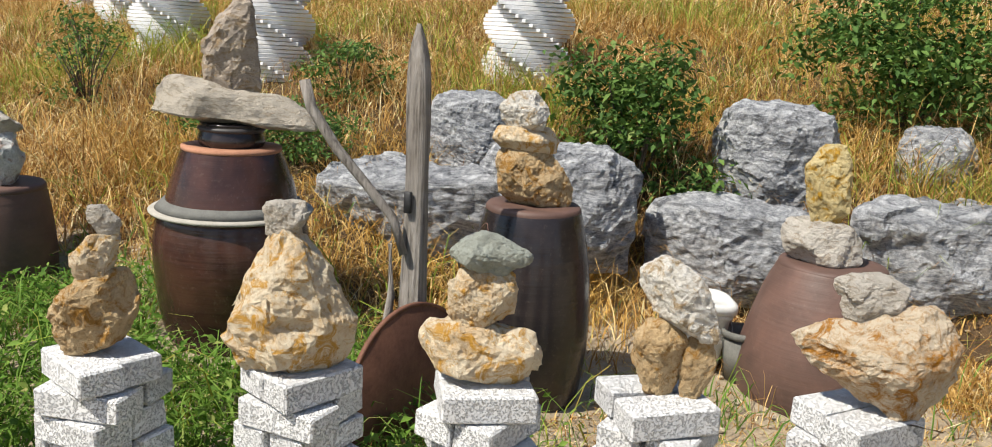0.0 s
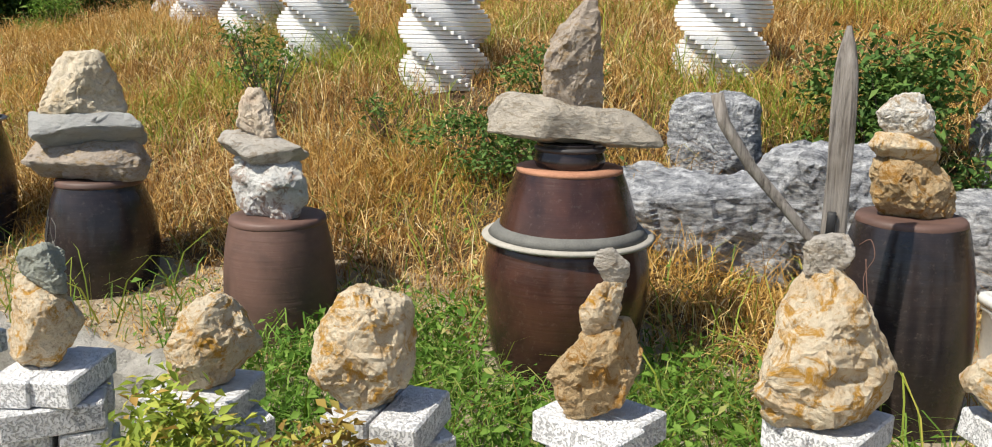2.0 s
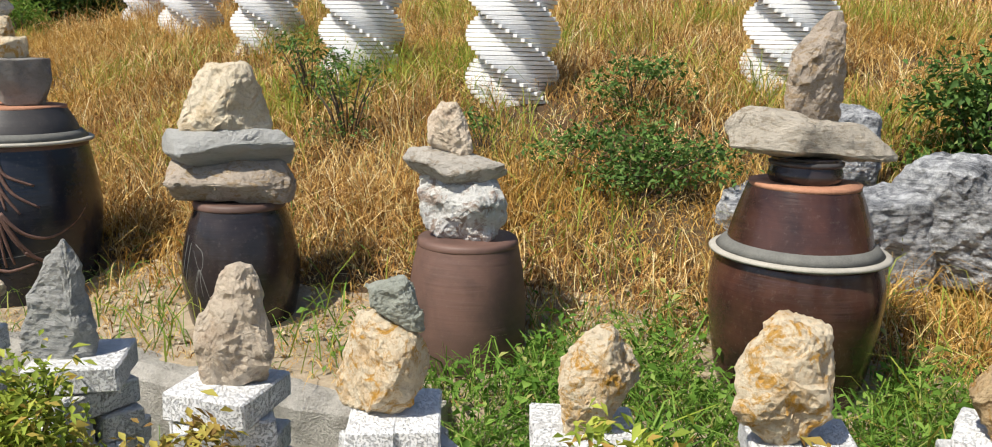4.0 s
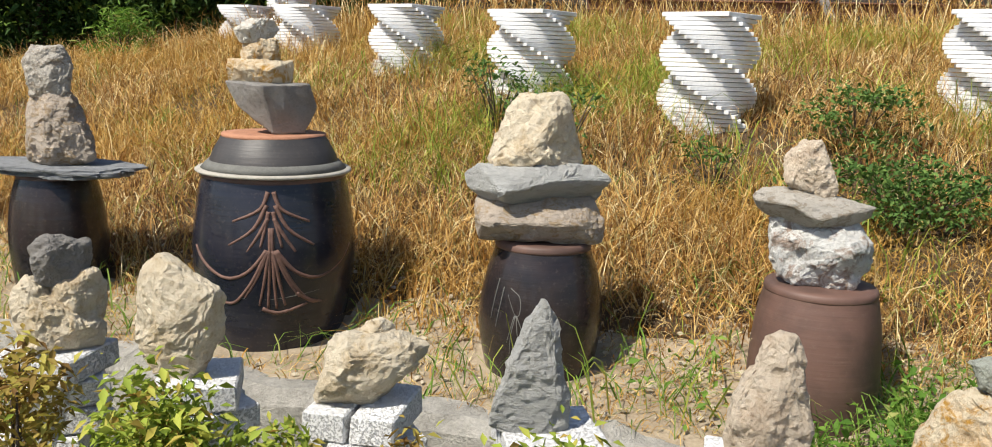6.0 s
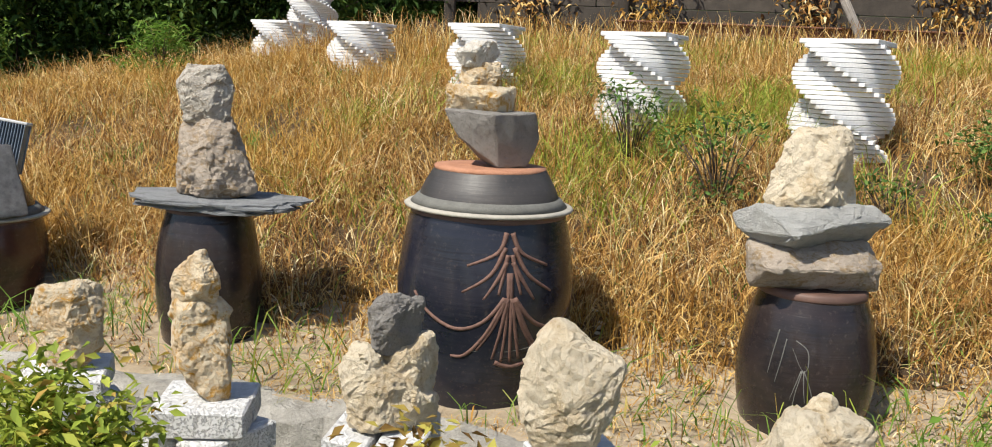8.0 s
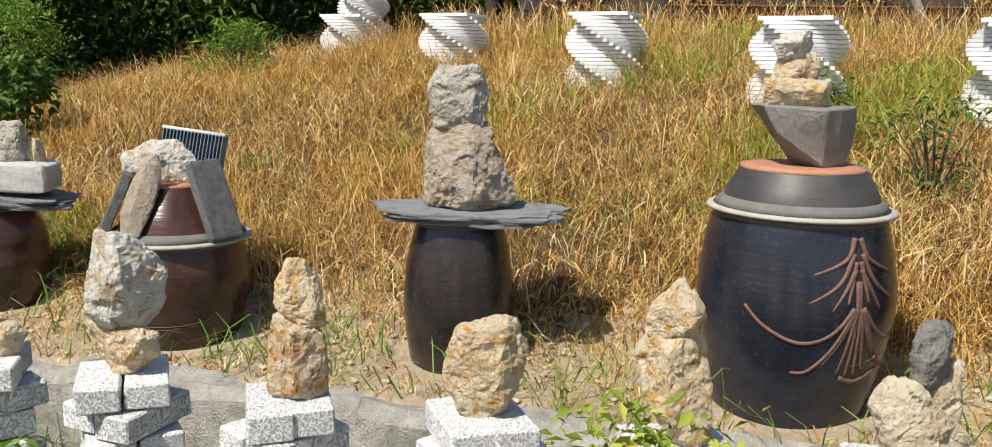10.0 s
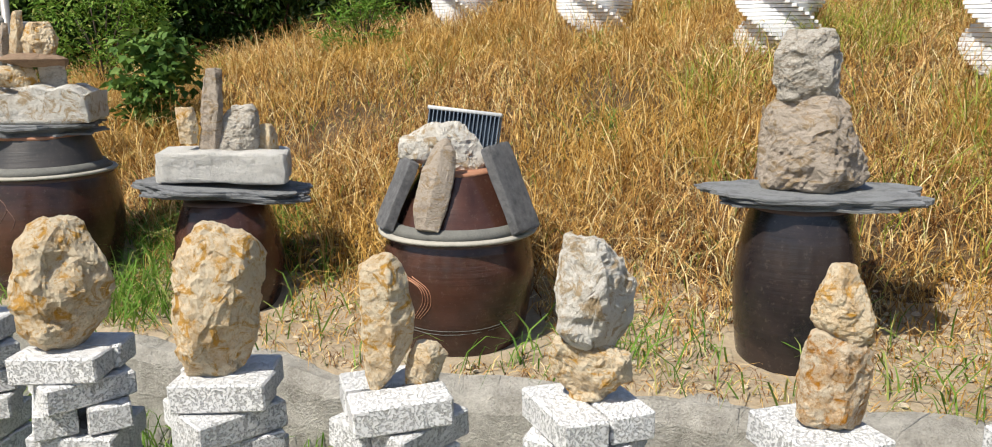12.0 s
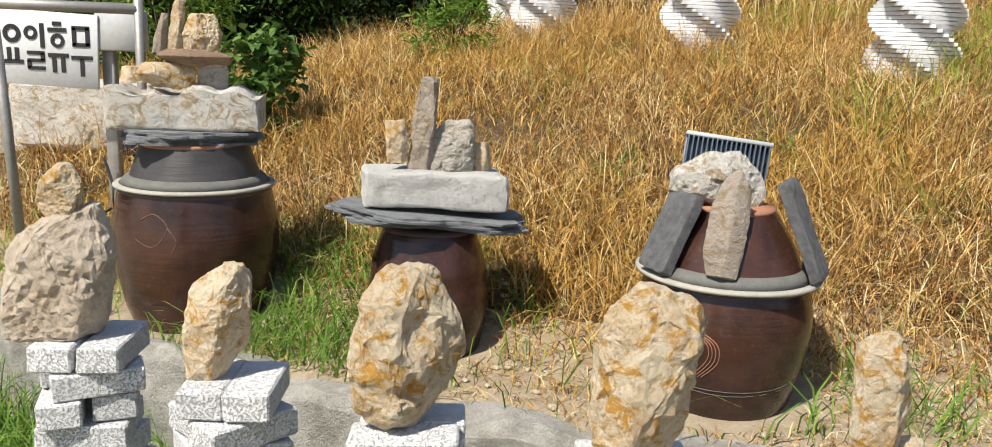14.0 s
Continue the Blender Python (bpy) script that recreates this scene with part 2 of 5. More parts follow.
M_CABLE = mottled("black_cable", (0.012, 0.012, 0.012), (0.02, 0.02, 0.02), 10, 0.5)
M_DRY = blades("dry_grass_blades", [(0.0, (0.12, 0.05, 0.02)), (0.3, (0.36, 0.18, 0.055)), (0.55, (0.60, 0.37, 0.12)), (0.78, (0.78, 0.54, 0.21)), (0.92, (0.95, 0.82, 0.50)), (1.0, (0.24, 0.28, 0.06))], (0.50, 0.29, 0.04))
M_GREEN = blades("green_grass_blades", [(0.0, (0.07, 0.16, 0.02)), (0.5, (0.14, 0.27, 0.035)), (0.85, (0.24, 0.38, 0.07)), (1.0, (0.42, 0.40, 0.14))], (0.16, 0.26, 0.04), 0.35)
M_LEAF = blades("shrub_leaves", [(0.0, (0.045, 0.10, 0.02)), (0.5, (0.09, 0.18, 0.035)), (0.9, (0.17, 0.27, 0.06)), (1.0, (0.24, 0.28, 0.09))], (0.07, 0.13, 0.035), 0.25)
M_TREE = blades("tree_leaves", [(0.0, (0.025, 0.06, 0.012)), (0.5, (0.05, 0.11, 0.02)), (0.9, (0.11, 0.19, 0.03)), (1.0, (0.22, 0.28, 0.06))], (0.05, 0.10, 0.02), 0.25)
M_HEDGE = blades("yellow_green_leaves", [(0.0, (0.14, 0.20, 0.025)), (0.5, (0.30, 0.38, 0.05)), (0.8, (0.48, 0.50, 0.09)), (1.0, (0.40, 0.22, 0.06))], (0.26, 0.32, 0.05), 0.3)
M_REDLEAF = blades("russet_leaves", [(0.0, (0.16, 0.07, 0.025)), (0.45, (0.32, 0.22, 0.05)), (1.0, (0.46, 0.42, 0.09))], (0.30, 0.26, 0.05), 0.3)

# ---- shared helpers ----


def mesh_of(name, bm, material, smooth=True):
    me = bpy.data.meshes.new(name)
    bmesh.ops.recalc_face_normals(bm, faces=bm.faces)
    bm.to_mesh(me)
    bm.free()
    me.materials.append(material)
    if smooth:
        me.polygons.foreach_set("use_smooth", [True] * len(me.polygons))
    return me


def part(name, bm, material, parent=None, label="", smooth=True):
    ob = new(name, mesh_of(name, bm, material, smooth))
    if parent is not None:
        ob.parent = parent
    return tagged(ob, label)


def thing(name, x, y, z, yaw, label, category, group="", kind=""):
    e = new(name)
    e.matrix_basis = pose(x, y, z, 0, 0, yaw)
    return tagged(e, label, category, group, kind)


def lathe(profile, n=56, wobble=0.0, seed=0.0, closed=False):
    """A turned form from rows (z, r), bottom to top, closed on both ends."""
    bm = bmesh.new()
    rings = []
    for z, r in profile:
        ring = []
        for i in range(n):
            a = 2 * math.pi * i / n
            k = 1 + wobble * noise.noise((math.cos(a) * 1.3 + seed, math.sin(a) * 1.3, z * 4))
            ring.append(bm.verts.new((r * k * math.cos(a), r * k * math.sin(a), z)))
        rings.append(ring)
    pairs = list(zip(rings, rings[1:]))
    if closed:
        pairs.append((rings[-1], rings[0]))
    for a, b in pairs:
        for i in range(n):
            bm.faces.new((a[i], a[(i + 1) % n], b[(i + 1) % n], b[i]))
    if not closed:
        bm.faces.new(rings[0][::-1])
        bm.faces.new(rings[-1])
    return bm


def smooth_rows(rows, steps=6):
    """Catmull-Rom through (z, r) rows."""
    out = []
    for i in range(len(rows) - 1):
        p0, p1, p2, p3 = rows[max(i - 1, 0)], rows[i], rows[i + 1], rows[min(i + 2, len(rows) - 1)]
        for k in range(steps):
            t = k / steps
            out.append(tuple(0.5 * (2 * b + (c - a) * t + (2 * a - 5 * b + 4 * c - d) * t * t + (3 * b - a - 3 * c + d) * t ** 3)
                             for a, b, c, d in zip(p0, p1, p2, p3)))
    out.append(rows[-1])
    return out


def box(sx, sy, sz, bevel=0.0, m=None, jitter=0.0, rnd=None):
    bm = bmesh.new()
    bmesh.ops.create_cube(bm, size=1.0)
    bmesh.ops.scale(bm, vec=(sx, sy, sz), verts=bm.verts)
    if jitter:
        for v in bm.verts:
            v.co += Vector([(rnd or random).uniform(-jitter, jitter) for _ in range(3)])
    if bevel:
        bmesh.ops.bevel(bm, geom=bm.edges[:], offset=bevel, segments=1, affect="EDGES")
    if m is not None:
        bmesh.ops.transform(bm, matrix=m, verts=bm.verts)
    return bm


def tube(points, radius, n=10, end=None):
    """A round bar along points, tapering to the end radius."""
    bm = bmesh.new()
    pts = [Vector(p) for p in points]
    rings = []
    for i, p in enumerate(pts):
        d = (pts[min(i + 1, len(pts) - 1)] - pts[max(i - 1, 0)]).normalized()
        q = d.to_track_quat("Z", "Y")
        r = radius if end is None else radius + (end - radius) * i / max(len(pts) - 1, 1)
        rings.append([bm.verts.new(p + q @ Vector((r * math.cos(2 * math.pi * k / n), r * math.sin(2 * math.pi * k / n), 0))) for k in range(n)])
    for a, b in zip(rings, rings[1:]):
        for k in range(n):
            bm.faces.new((a[k], a[(k + 1) % n], b[(k + 1) % n], b[k]))
    bm.faces.new(rings[0][::-1])
    bm.faces.new(rings[-1])
    return bm


def lerp_rows(x, rows):
    return float(np.interp(x, [r[0] for r in rows], [r[1] for r in rows]))


# ---- ground ----
KERB = [(-11.0, 4.3), (-9.2, 3.3), (-8.2, 2.75), (-7.4, 2.42), (-6.6, 2.18), (-5.5, 2.02), (-4.6, 1.90), (-3.8, 1.76), (-3.0, 1.72), (-2.5, 1.72), (-1.0, 1.75), (0.0, 2.2), (3.0, 3.2)]
FRONT = 0.15


def kerb_y(x):
    return lerp_rows(x, KERB)


def ground_z(x, y):
    """Lower strip in front, terrace behind the kerb, slope up to the crest; the terrace ends in a gentle ramp past the kerb's end."""
    k = kerb_y(x)
    wall = min(max((-2.45 - x) / 0.35, 0), 1)
    crest = lerp_rows(x, [(-14, 0.75), (-10.5, 0.95), (-9, 1.15), (-7.5, 1.45), (-6, 1.68), (2, 1.75), (6, 1.8)])
    terrace = 0.53 - 0.15 * min(max((x + 1.6) / 1.4, 0), 1)
    b = max(y - k - 0.35, 0)
    rise = terrace + 0.34 * min(b, 2.0) + 0.2 * max(b - 2.0, 0) + 0.06 * min(max(y - k, 0), 0.35)
    if x > -1.9:
        step = min(max((x + 1.9) / 0.8, 0), 1)
        flat = terrace + 0.04 * max(y - k, 0) + 0.46 * min(max((y - 3.4) / 0.3, 0), 1) + 0.26 * max(y - 3.7, 0)
        rise = rise * (1 - step) + flat * step
    s = (crest - rise) / 0.25
    rise = rise if s > 1 else (crest if s < -1 else crest - 0.25 * (s + 1) ** 2 / 4)
    if y < k:
        ramp_z = FRONT + (terrace - FRONT) * min(max((y - k + 1.1) / 1.1, 0), 1)
        low = FRONT if wall >= 1 else FRONT * wall + ramp_z * (1 - wall)
        rise = low
    n = noise.noise((x * 1.7, y * 1.7, 0.3)) * 0.03 + noise.noise((x * 6, y * 6, 2.0)) * 0.012
    return rise + n


def build_ground():
    xs = np.concatenate([[-3000, -600, -120, -40, -22], np.arange(-14, 5.01, 0.1), [8, 14, 40, 120, 600, 3000]])
    base = np.concatenate([[-3000, -600, -120, -40, -12, -6], np.arange(-3, -0.11, 0.12), [-0.004, 0.004], np.arange(0.08, 6.6, 0.1), [9, 14, 40, 120, 600, 3000]])
    vs, fs = [], []
    for x in xs:
        k = kerb_y(x)
        for b in base:
            vs.append((x, k + b, ground_z(x, k + b)))
    ny = len(base)
    for i in range(len(xs) - 1):
        for j in range(ny - 1):
            fs.append((i * ny + j, (i + 1) * ny + j, (i + 1) * ny + j + 1, i * ny + j + 1))
    me = bpy.data.meshes.new("ground")
    me.from_pydata(vs, [], fs)
    me.materials.append(M_SOIL)
    me.materials.append(M_THATCH_SHADE)
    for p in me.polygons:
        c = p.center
        # under the grass: thatch with the shade of the gaps in its colour
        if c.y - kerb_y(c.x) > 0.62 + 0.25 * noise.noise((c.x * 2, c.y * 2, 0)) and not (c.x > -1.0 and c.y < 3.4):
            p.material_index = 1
    me.polygons.foreach_set("use_smooth", [True] * len(me.polygons))
    tagged(new("ground", me), "dry sandy soil of the terrace and the hillside", "ground", kind="structure")


build_ground()


def build_kerb():
    rnd = random.Random(5)
    bm = bmesh.new()
    xs = np.arange(-10.4, -2.5, 0.08)
    prof = [(-0.10, 0.05), (-0.095, 0.40), (-0.09, 0.50), (-0.06, 0.535), (0.02, 0.545), (0.05, 0.53), (0.06, 0.3)]
    rings = []
    for x in xs:
        k = kerb_y(x)
        crack = 0.014 if abs(((x + 20) % 0.93) - 0.4) < 0.045 else 0.0
        rings.append([bm.verts.new((x, k + a + 0.03 * noise.noise((x * 5, b * 6, 1)) + 0.012 * noise.noise((x * 17, b * 15, 1)) + crack, b + (0.035 * noise.noise((x * 4, a * 9, 4)) + 0.015 * noise.noise((x * 14, a * 20, 4)) if b > 0.45 else 0) - crack)) for a, b in prof])
    for a, b in zip(rings, rings[1:]):
        for i in range(len(prof) - 1):
            bm.faces.new((a[i], b[i], b[i + 1], a[i + 1]))
    for r in (rings[0], rings[-1]):
        bm.faces.new(r)
    tagged(part("kerb", bm, M_CONC, smooth=False), "low weathered concrete retaining kerb of the terrace", "kerb", kind="structure")


build_kerb()

# ---- stones ----


def rock_mesh(name, rows, depth, material, seed, rough=1.0, grain=0.056):
    """A broken stone: flat breaks spanned inside an outline by height (z, left, right), worn edges, chips and grit."""
    rnd = random.Random(seed * 13 + 5)
    H = rows[-1][0]
    width = max(r[2] for r in rows) - min(r[1] for r in rows)
    half_d = 0.5 * width * depth if H < width * 1.3 else 0.5 * width * max(depth, 0.7)
    size = min(width, H * 1.5)
    off = Vector((seed * 7.31, seed * 3.7, 1.3))
    bm = bmesh.new()
    for z, l, r in rows:
        f = z / H
        c, hw = (l + r) / 2, (r - l) / 2
        hd = half_d * (0.4 + 0.6 * hw * 2 / width) * min(1, 0.6 + 1.2 * math.sqrt(max(f * (1 - f), 0)))
        for x in (l, r):
            y = rnd.uniform(-0.35, 0.35) * hd
            bm.verts.new((x, y, z))
            if rnd.random() < 0.45:
                continue
            bm.verts.new((c + (x - c) * rnd.uniform(0.75, 0.98), y + rnd.choice((-0.5, 0.5)) * hd, z + rnd.uniform(-0.03, 0.03) * H * (0 < f < 1)))
        for side in (-1, 1):
            bm.verts.new((c + hw * rnd.uniform(-0.6, 0.6), side * hd * rnd.uniform(0.72, 1.0), z + rnd.uniform(-0.06, 0.06) * H * (0 < f < 1)))
    bmesh.ops.convex_hull(bm, input=bm.verts[:])
    loose = [v for v in bm.verts if not v.link_faces]
    bmesh.ops.delete(bm, geom=loose, context="VERTS")
    bmesh.ops.dissolve_limit(bm, angle_limit=0.16, verts=bm.verts[:], edges=bm.edges[:])
    bmesh.ops.bevel(bm, geom=bm.edges[:], offset=size * 0.022, segments=1, affect="EDGES")
    bmesh.ops.triangulate(bm, faces=bm.faces[:])
    span = max(width, H)
    for _ in range(6):
        long = [e for e in bm.edges if e.calc_length() > span * grain]
        if not long:
            break
        bmesh.ops.subdivide_edges(bm, edges=long, cuts=1)
        bmesh.ops.triangulate(bm, faces=[f for f in bm.faces if len(f.verts) > 3])
    bm.normal_update()
    moves = []
    for v in bm.verts:
        g = v.co * (2.6 / max(width, 0.1)) + off
        _, cell = noise.voronoi(g * 1.3)
        tilt = noise.cell_vector(cell[0] * 53.7) - Vector((0.5, 0.5, 0.5))
        chip = ((g * 1.3 - cell[0]).dot(tilt) * 1.4 + tilt.x * 0.3) * 0.05
        grit = noise.noise(g * 3.6) * 0.018 + noise.noise(g * 8.5) * 0.018 + noise.noise(g * 19) * 0.012
        gouge = max(0.0, noise.noise(g * 1.5 + Vector((5, 1, 2))) - 0.25) * 0.11
        moves.append(v.normal * size * rough * (chip + grit - gouge + 0.012))
    for v, d in zip(bm.verts, moves):
        v.co += d
        v.co.z = max(v.co.z, 0.0)
    return mesh_of(name, bm, material, smooth=False)


COLOUR = {"tan": "tan", "rust": "rust-stained", "brown": "brown", "white": "whitish", "cream": "cream-coloured", "yellow": "yellowish", "pink": "pale pinkish",
          "grey": "grey", "whitegrey": "pale grey", "greybrown": "grey-brown", "green": "grey-green", "slate": "dark layered slate", "dark": "dark grey", "slab": "pale grey", "slabtan": "thin tan"}
# kind, x, y, z, yaw, depth, rows (height, left, right)
STONES = [
    ("rust", 0.112, 1.799, 0.806, -3, 0.70, ((0.000, 0.053, 0.102), (0.059, -0.044, 0.134), (0.092, -0.126, 0.155), (0.142, -0.157, 0.157), (0.203, 0.017, 0.130), (0.231, 0.073, 0.100))),
    ("grey", 0.097, 1.800, 0.969, -3, 0.70, ((0.000, -0.040, 0.006), (0.056, -0.061, 0.066), (0.094, -0.071, 0.071), (0.113, -0.037, 0.019))),
    ("brown", -0.280, 1.668, 0.806, 9, 0.90, ((0.000, -0.021, 0.029), (0.068, -0.054, 0.054), (0.122, -0.053, 0.054), (0.155, -0.029, 0.027))),
    ("brown", -0.207, 1.680, 0.806, 9, 0.90, ((0.000, -0.025, 0.018), (0.079, -0.038, 0.038), (0.126, -0.019, 0.030))),
    ("white", -0.252, 1.673, 0.928, 9, 0.80, ((0.000, 0.033, 0.087), (0.047, -0.039, 0.082), (0.095, -0.081, 0.059), (0.132, -0.087, 0.037), (0.160, -0.045, -0.014))),
    ("tan", -0.621, 1.546, 0.806, 21, 0.60, ((0.000, 0.031, 0.096), (0.029, -0.085, 0.121), (0.068, -0.122, 0.122), (0.116, -0.117, 0.114), (0.127, -0.090, -0.052))),
    ("tan", -0.620, 1.546, 0.914, 21, 0.80, ((0.000, -0.045, 0.019), (0.041, -0.068, 0.061), (0.094, -0.065, 0.068), (0.127, -0.051, 0.056))),
    ("green", -0.609, 1.551, 1.030, 21, 0.70, ((0.000, -0.007, 0.031), (0.031, -0.086, 0.086), (0.051, -0.082, 0.078), (0.084, -0.030, 0.001))),
    ("tan", -0.986, 1.419, 0.806, 34, 0.70, ((0.000, -0.092, 0.097), (0.052, -0.129, 0.129), (0.106, -0.123, 0.128), (0.173, -0.092, 0.094), (0.239, -0.062, 0.049), (0.294, -0.025, 0.011))),
    ("grey", -0.996, 1.413, 1.081, 34, 0.90, ((0.000, -0.038, 0.023), (0.042, -0.044, 0.044), (0.070, -0.038, 0.040))),
    ("brown", -1.369, 1.281, 0.806, 47, 0.80, ((0.000, -0.053, -0.012), (0.030, -0.075, 0.060), (0.077, -0.084, 0.080), (0.131, -0.070, 0.084), (0.176, 0.006, 0.071))),
    ("tan", -1.364, 1.286, 0.937, 47, 0.80, ((0.000, -0.009, 0.015), (0.040, -0.045, 0.031), (0.080, -0.048, 0.044), (0.121, -0.010, 0.048))),
    ("grey", -1.352, 1.299, 1.042, 47, 0.80, ((0.000, 0.001, 0.032), (0.046, -0.032, 0.031), (0.074, -0.031, 0.003))),
    ("tan", -1.769, 1.147, 0.806, 38, 0.80, ((0.000, -0.027, 0.047), (0.063, -0.104, 0.095), (0.137, -0.092, 0.104), (0.198, -0.061, 0.084), (0.229, -0.021, 0.012))),
    ("tan", -2.085, 1.117, 0.806, 48, 0.80, ((0.000, -0.086, 0.019), (0.061, -0.091, 0.091), (0.102, -0.088, 0.079), (0.153, -0.062, 0.054), (0.181, -0.005, 0.023))),
    ("tan", -2.485, 1.061, 0.806, -1, 0.80, ((0.000, -0.074, 0.050), (0.024, -0.088, 0.075), (0.093, -0.081, 0.088), (0.149, -0.054, 0.081), (0.186, -0.041, 0.024))),
    ("green", -2.452, 1.060, 0.966, -1, 0.80, ((0.000, 0.033, 0.057), (0.036, -0.034, 0.054), (0.076, -0.057, 0.036), (0.097, 0.006, 0.020))),
    ("pink", -2.804, 1.094, 0.806, 14, 0.80, ((0.000, -0.064, 0.060), (0.049, -0.076, 0.076), (0.096, -0.074, 0.074), (0.143, -0.060, 0.061), (0.202, -0.017, 0.052), (0.239, -0.007, 0.042))),
    ("slate", -3.233, 1.113, 0.806, 27, 0.70, ((0.000, -0.032, 0.051), (0.008, -0.078, 0.078), (0.063, -0.064, 0.076), (0.139, -0.044, 0.066), (0.213, -0.007, 0.050), (0.253, 0.017, 0.028))),
    ("cream", -3.561, 1.157, 0.806, 37, 0.80, ((0.000, -0.120, 0.016), (0.053, -0.116, 0.072), (0.090, -0.102, 0.120), (0.111, -0.095, 0.113), (0.147, -0.082, 0.041))),
    ("cream", -3.555, 1.161, 0.923, 37, 0.80, ((0.000, -0.021, 0.039), (0.030, -0.039, 0.037), (0.050, -0.018, 0.017))),
    ("cream", -3.522, 1.186, 0.890, 37, 0.90, ((0.000, -0.010, 0.010), (0.018, -0.015, 0.015), (0.032, -0.011, 0.010))),
    ("cream", -3.991, 1.145, 0.806, 26, 0.80, ((0.000, -0.044, 0.041), (0.061, -0.084, 0.079), (0.126, -0.092, 0.091), (0.190, -0.087, 0.092), (0.242, -0.074, 0.008), (0.264, -0.039, -0.021))),
    ("cream", -4.343, 1.205, 0.806, 36, 0.80, ((0.000, -0.004, 0.078), (0.013, -0.077, 0.095), (0.057, -0.096, 0.099), (0.118, -0.099, -0.012), (0.169, -0.082, -0.040))),
    ("cream", -4.312, 1.228, 0.851, 36, 0.80, ((0.000, -0.028, 0.054), (0.050, -0.063, 0.059), (0.105, -0.055, 0.063), (0.138, 0.014, 0.049))),
    ("dark", -4.332, 1.213, 0.957, 56, 0.50, ((0.000, -0.042, 0.019), (0.016, -0.060, 0.051), (0.057, -0.067, 0.067), (0.091, -0.066, 0.063), (0.116, -0.037, -0.007))),
    ("tan", -4.760, 1.239, 0.806, 3, 0.80, ((0.000, 0.002, 0.069), (0.077, -0.042, 0.069), (0.127, -0.062, 0.065), (0.177, -0.069, 0.057), (0.213, -0.052, 0.044))),
    ("tan", -4.761, 1.239, 1.013, 3, 0.80, ((0.000, -0.052, 0.044), (0.032, -0.052, 0.052), (0.057, -0.047, 0.048), (0.099, -0.001, 0.017))),
    ("tan", -5.116, 1.321, 0.806, 16, 0.80, ((0.000, -0.042, 0.035), (0.033, -0.068, 0.068), (0.087, -0.080, 0.076), (0.141, -0.073, 0.080), (0.184, -0.054, 0.073), (0.200, 0.035, 0.054))),
    ("rust", -5.502, 1.351, 0.806, 3, 0.80, ((0.000, -0.027, 0.035), (0.014, -0.060, 0.059), (0.079, -0.060, 0.060), (0.143, -0.052, 0.060), (0.175, -0.046, 0.003))),
    ("tan", -5.494, 1.351, 0.956, 3, 0.80, ((0.000, -0.024, 0.054), (0.044, -0.054, 0.050), (0.093, -0.046, 0.035), (0.140, -0.024, 0.011))),
    ("tan", -5.916, 1.431, 0.806, 16, 0.80, ((0.000, -0.029, 0.023), (0.041, -0.060, 0.075), (0.090, -0.076, 0.076), (0.121, -0.073, -0.024))),
    ("white", -5.906, 1.434, 0.903, 16, 0.80, ((0.000, -0.034, 0.030), (0.047, -0.084, 0.071), (0.114, -0.074, 0.084), (0.168, -0.065, 0.049), (0.215, -0.056, 0.000))),
    ("tan", -6.302, 1.454, 0.806, 27, 0.80, ((0.000, -0.036, -0.017), (0.029, -0.046, 0.018), (0.085, -0.048, 0.048), (0.156, -0.048, 0.050), (0.240, -0.050, 0.034), (0.267, -0.020, 0.011))),
    ("tan", -6.235, 1.488, 0.806, 27, 0.80, ((0.000, -0.044, 0.022), (0.053, -0.035, 0.044), (0.083, -0.020, 0.020))),
    ("tan", -6.650, 1.500, 0.806, 18, 0.80, ((0.000, -0.078, 0.023), (0.061, -0.094, 0.061), (0.125, -0.091, 0.057), (0.188, -0.091, 0.072), (0.249, -0.078, 0.094), (0.280, -0.053, 0.069), (0.309, -0.035, 0.000))),
    ("tan", -7.058, 1.616, 0.806, 28, 0.80, ((0.000, -0.050, 0.024), (0.045, -0.095, 0.071), (0.113, -0.102, 0.102), (0.168, -0.101, 0.102), (0.238, -0.089, 0.061), (0.287, -0.037, 0.047))),
    ("tan", -7.454, 1.771, 0.806, 20, 0.80, ((0.000, -0.060, 0.004), (0.062, -0.066, 0.056), (0.139, -0.061, 0.062), (0.190, -0.048, 0.066), (0.233, 0.011, 0.058))),
    ("pink", -7.867, 1.944, 0.806, 29, 0.70, ((0.000, -0.076, 0.010), (0.008, -0.114, 0.082), (0.077, -0.114, 0.106), (0.190, -0.095, 0.114), (0.258, -0.055, 0.109), (0.298, 0.055, 0.086))),
    ("tan", -7.857, 1.950, 1.069, 29, 0.80, ((0.000, -0.025, 0.030), (0.038, -0.046, 0.046), (0.085, -0.038, 0.046), (0.122, 0.000, 0.024))),
    ("grey", -0.010, 2.930, 0.838, -1, 0.80, ((0.000, -0.048, 0.102), (0.009, -0.109, 0.128), (0.080, -0.128, 0.112), (0.132, -0.115, 0.083))),
    ("yellow", -0.016, 2.930, 0.955, -1, 0.80, ((0.000, -0.031, 0.035), (0.059, -0.056, 0.075), (0.119, -0.070, 0.072), (0.200, -0.075, 0.061), (0.265, -0.027, 0.038))),
    ("brown", -0.807, 2.348, 1.018, 19, 0.80, ((0.000, -0.073, 0.110), (0.044, -0.094, 0.116), (0.098, -0.116, 0.093), (0.165, -0.102, 0.043))),
    ("tan", -0.833, 2.339, 1.171, 19, 0.80, ((0.000, -0.055, 0.090), (0.036, -0.097, 0.097), (0.071, -0.086, 0.067))),
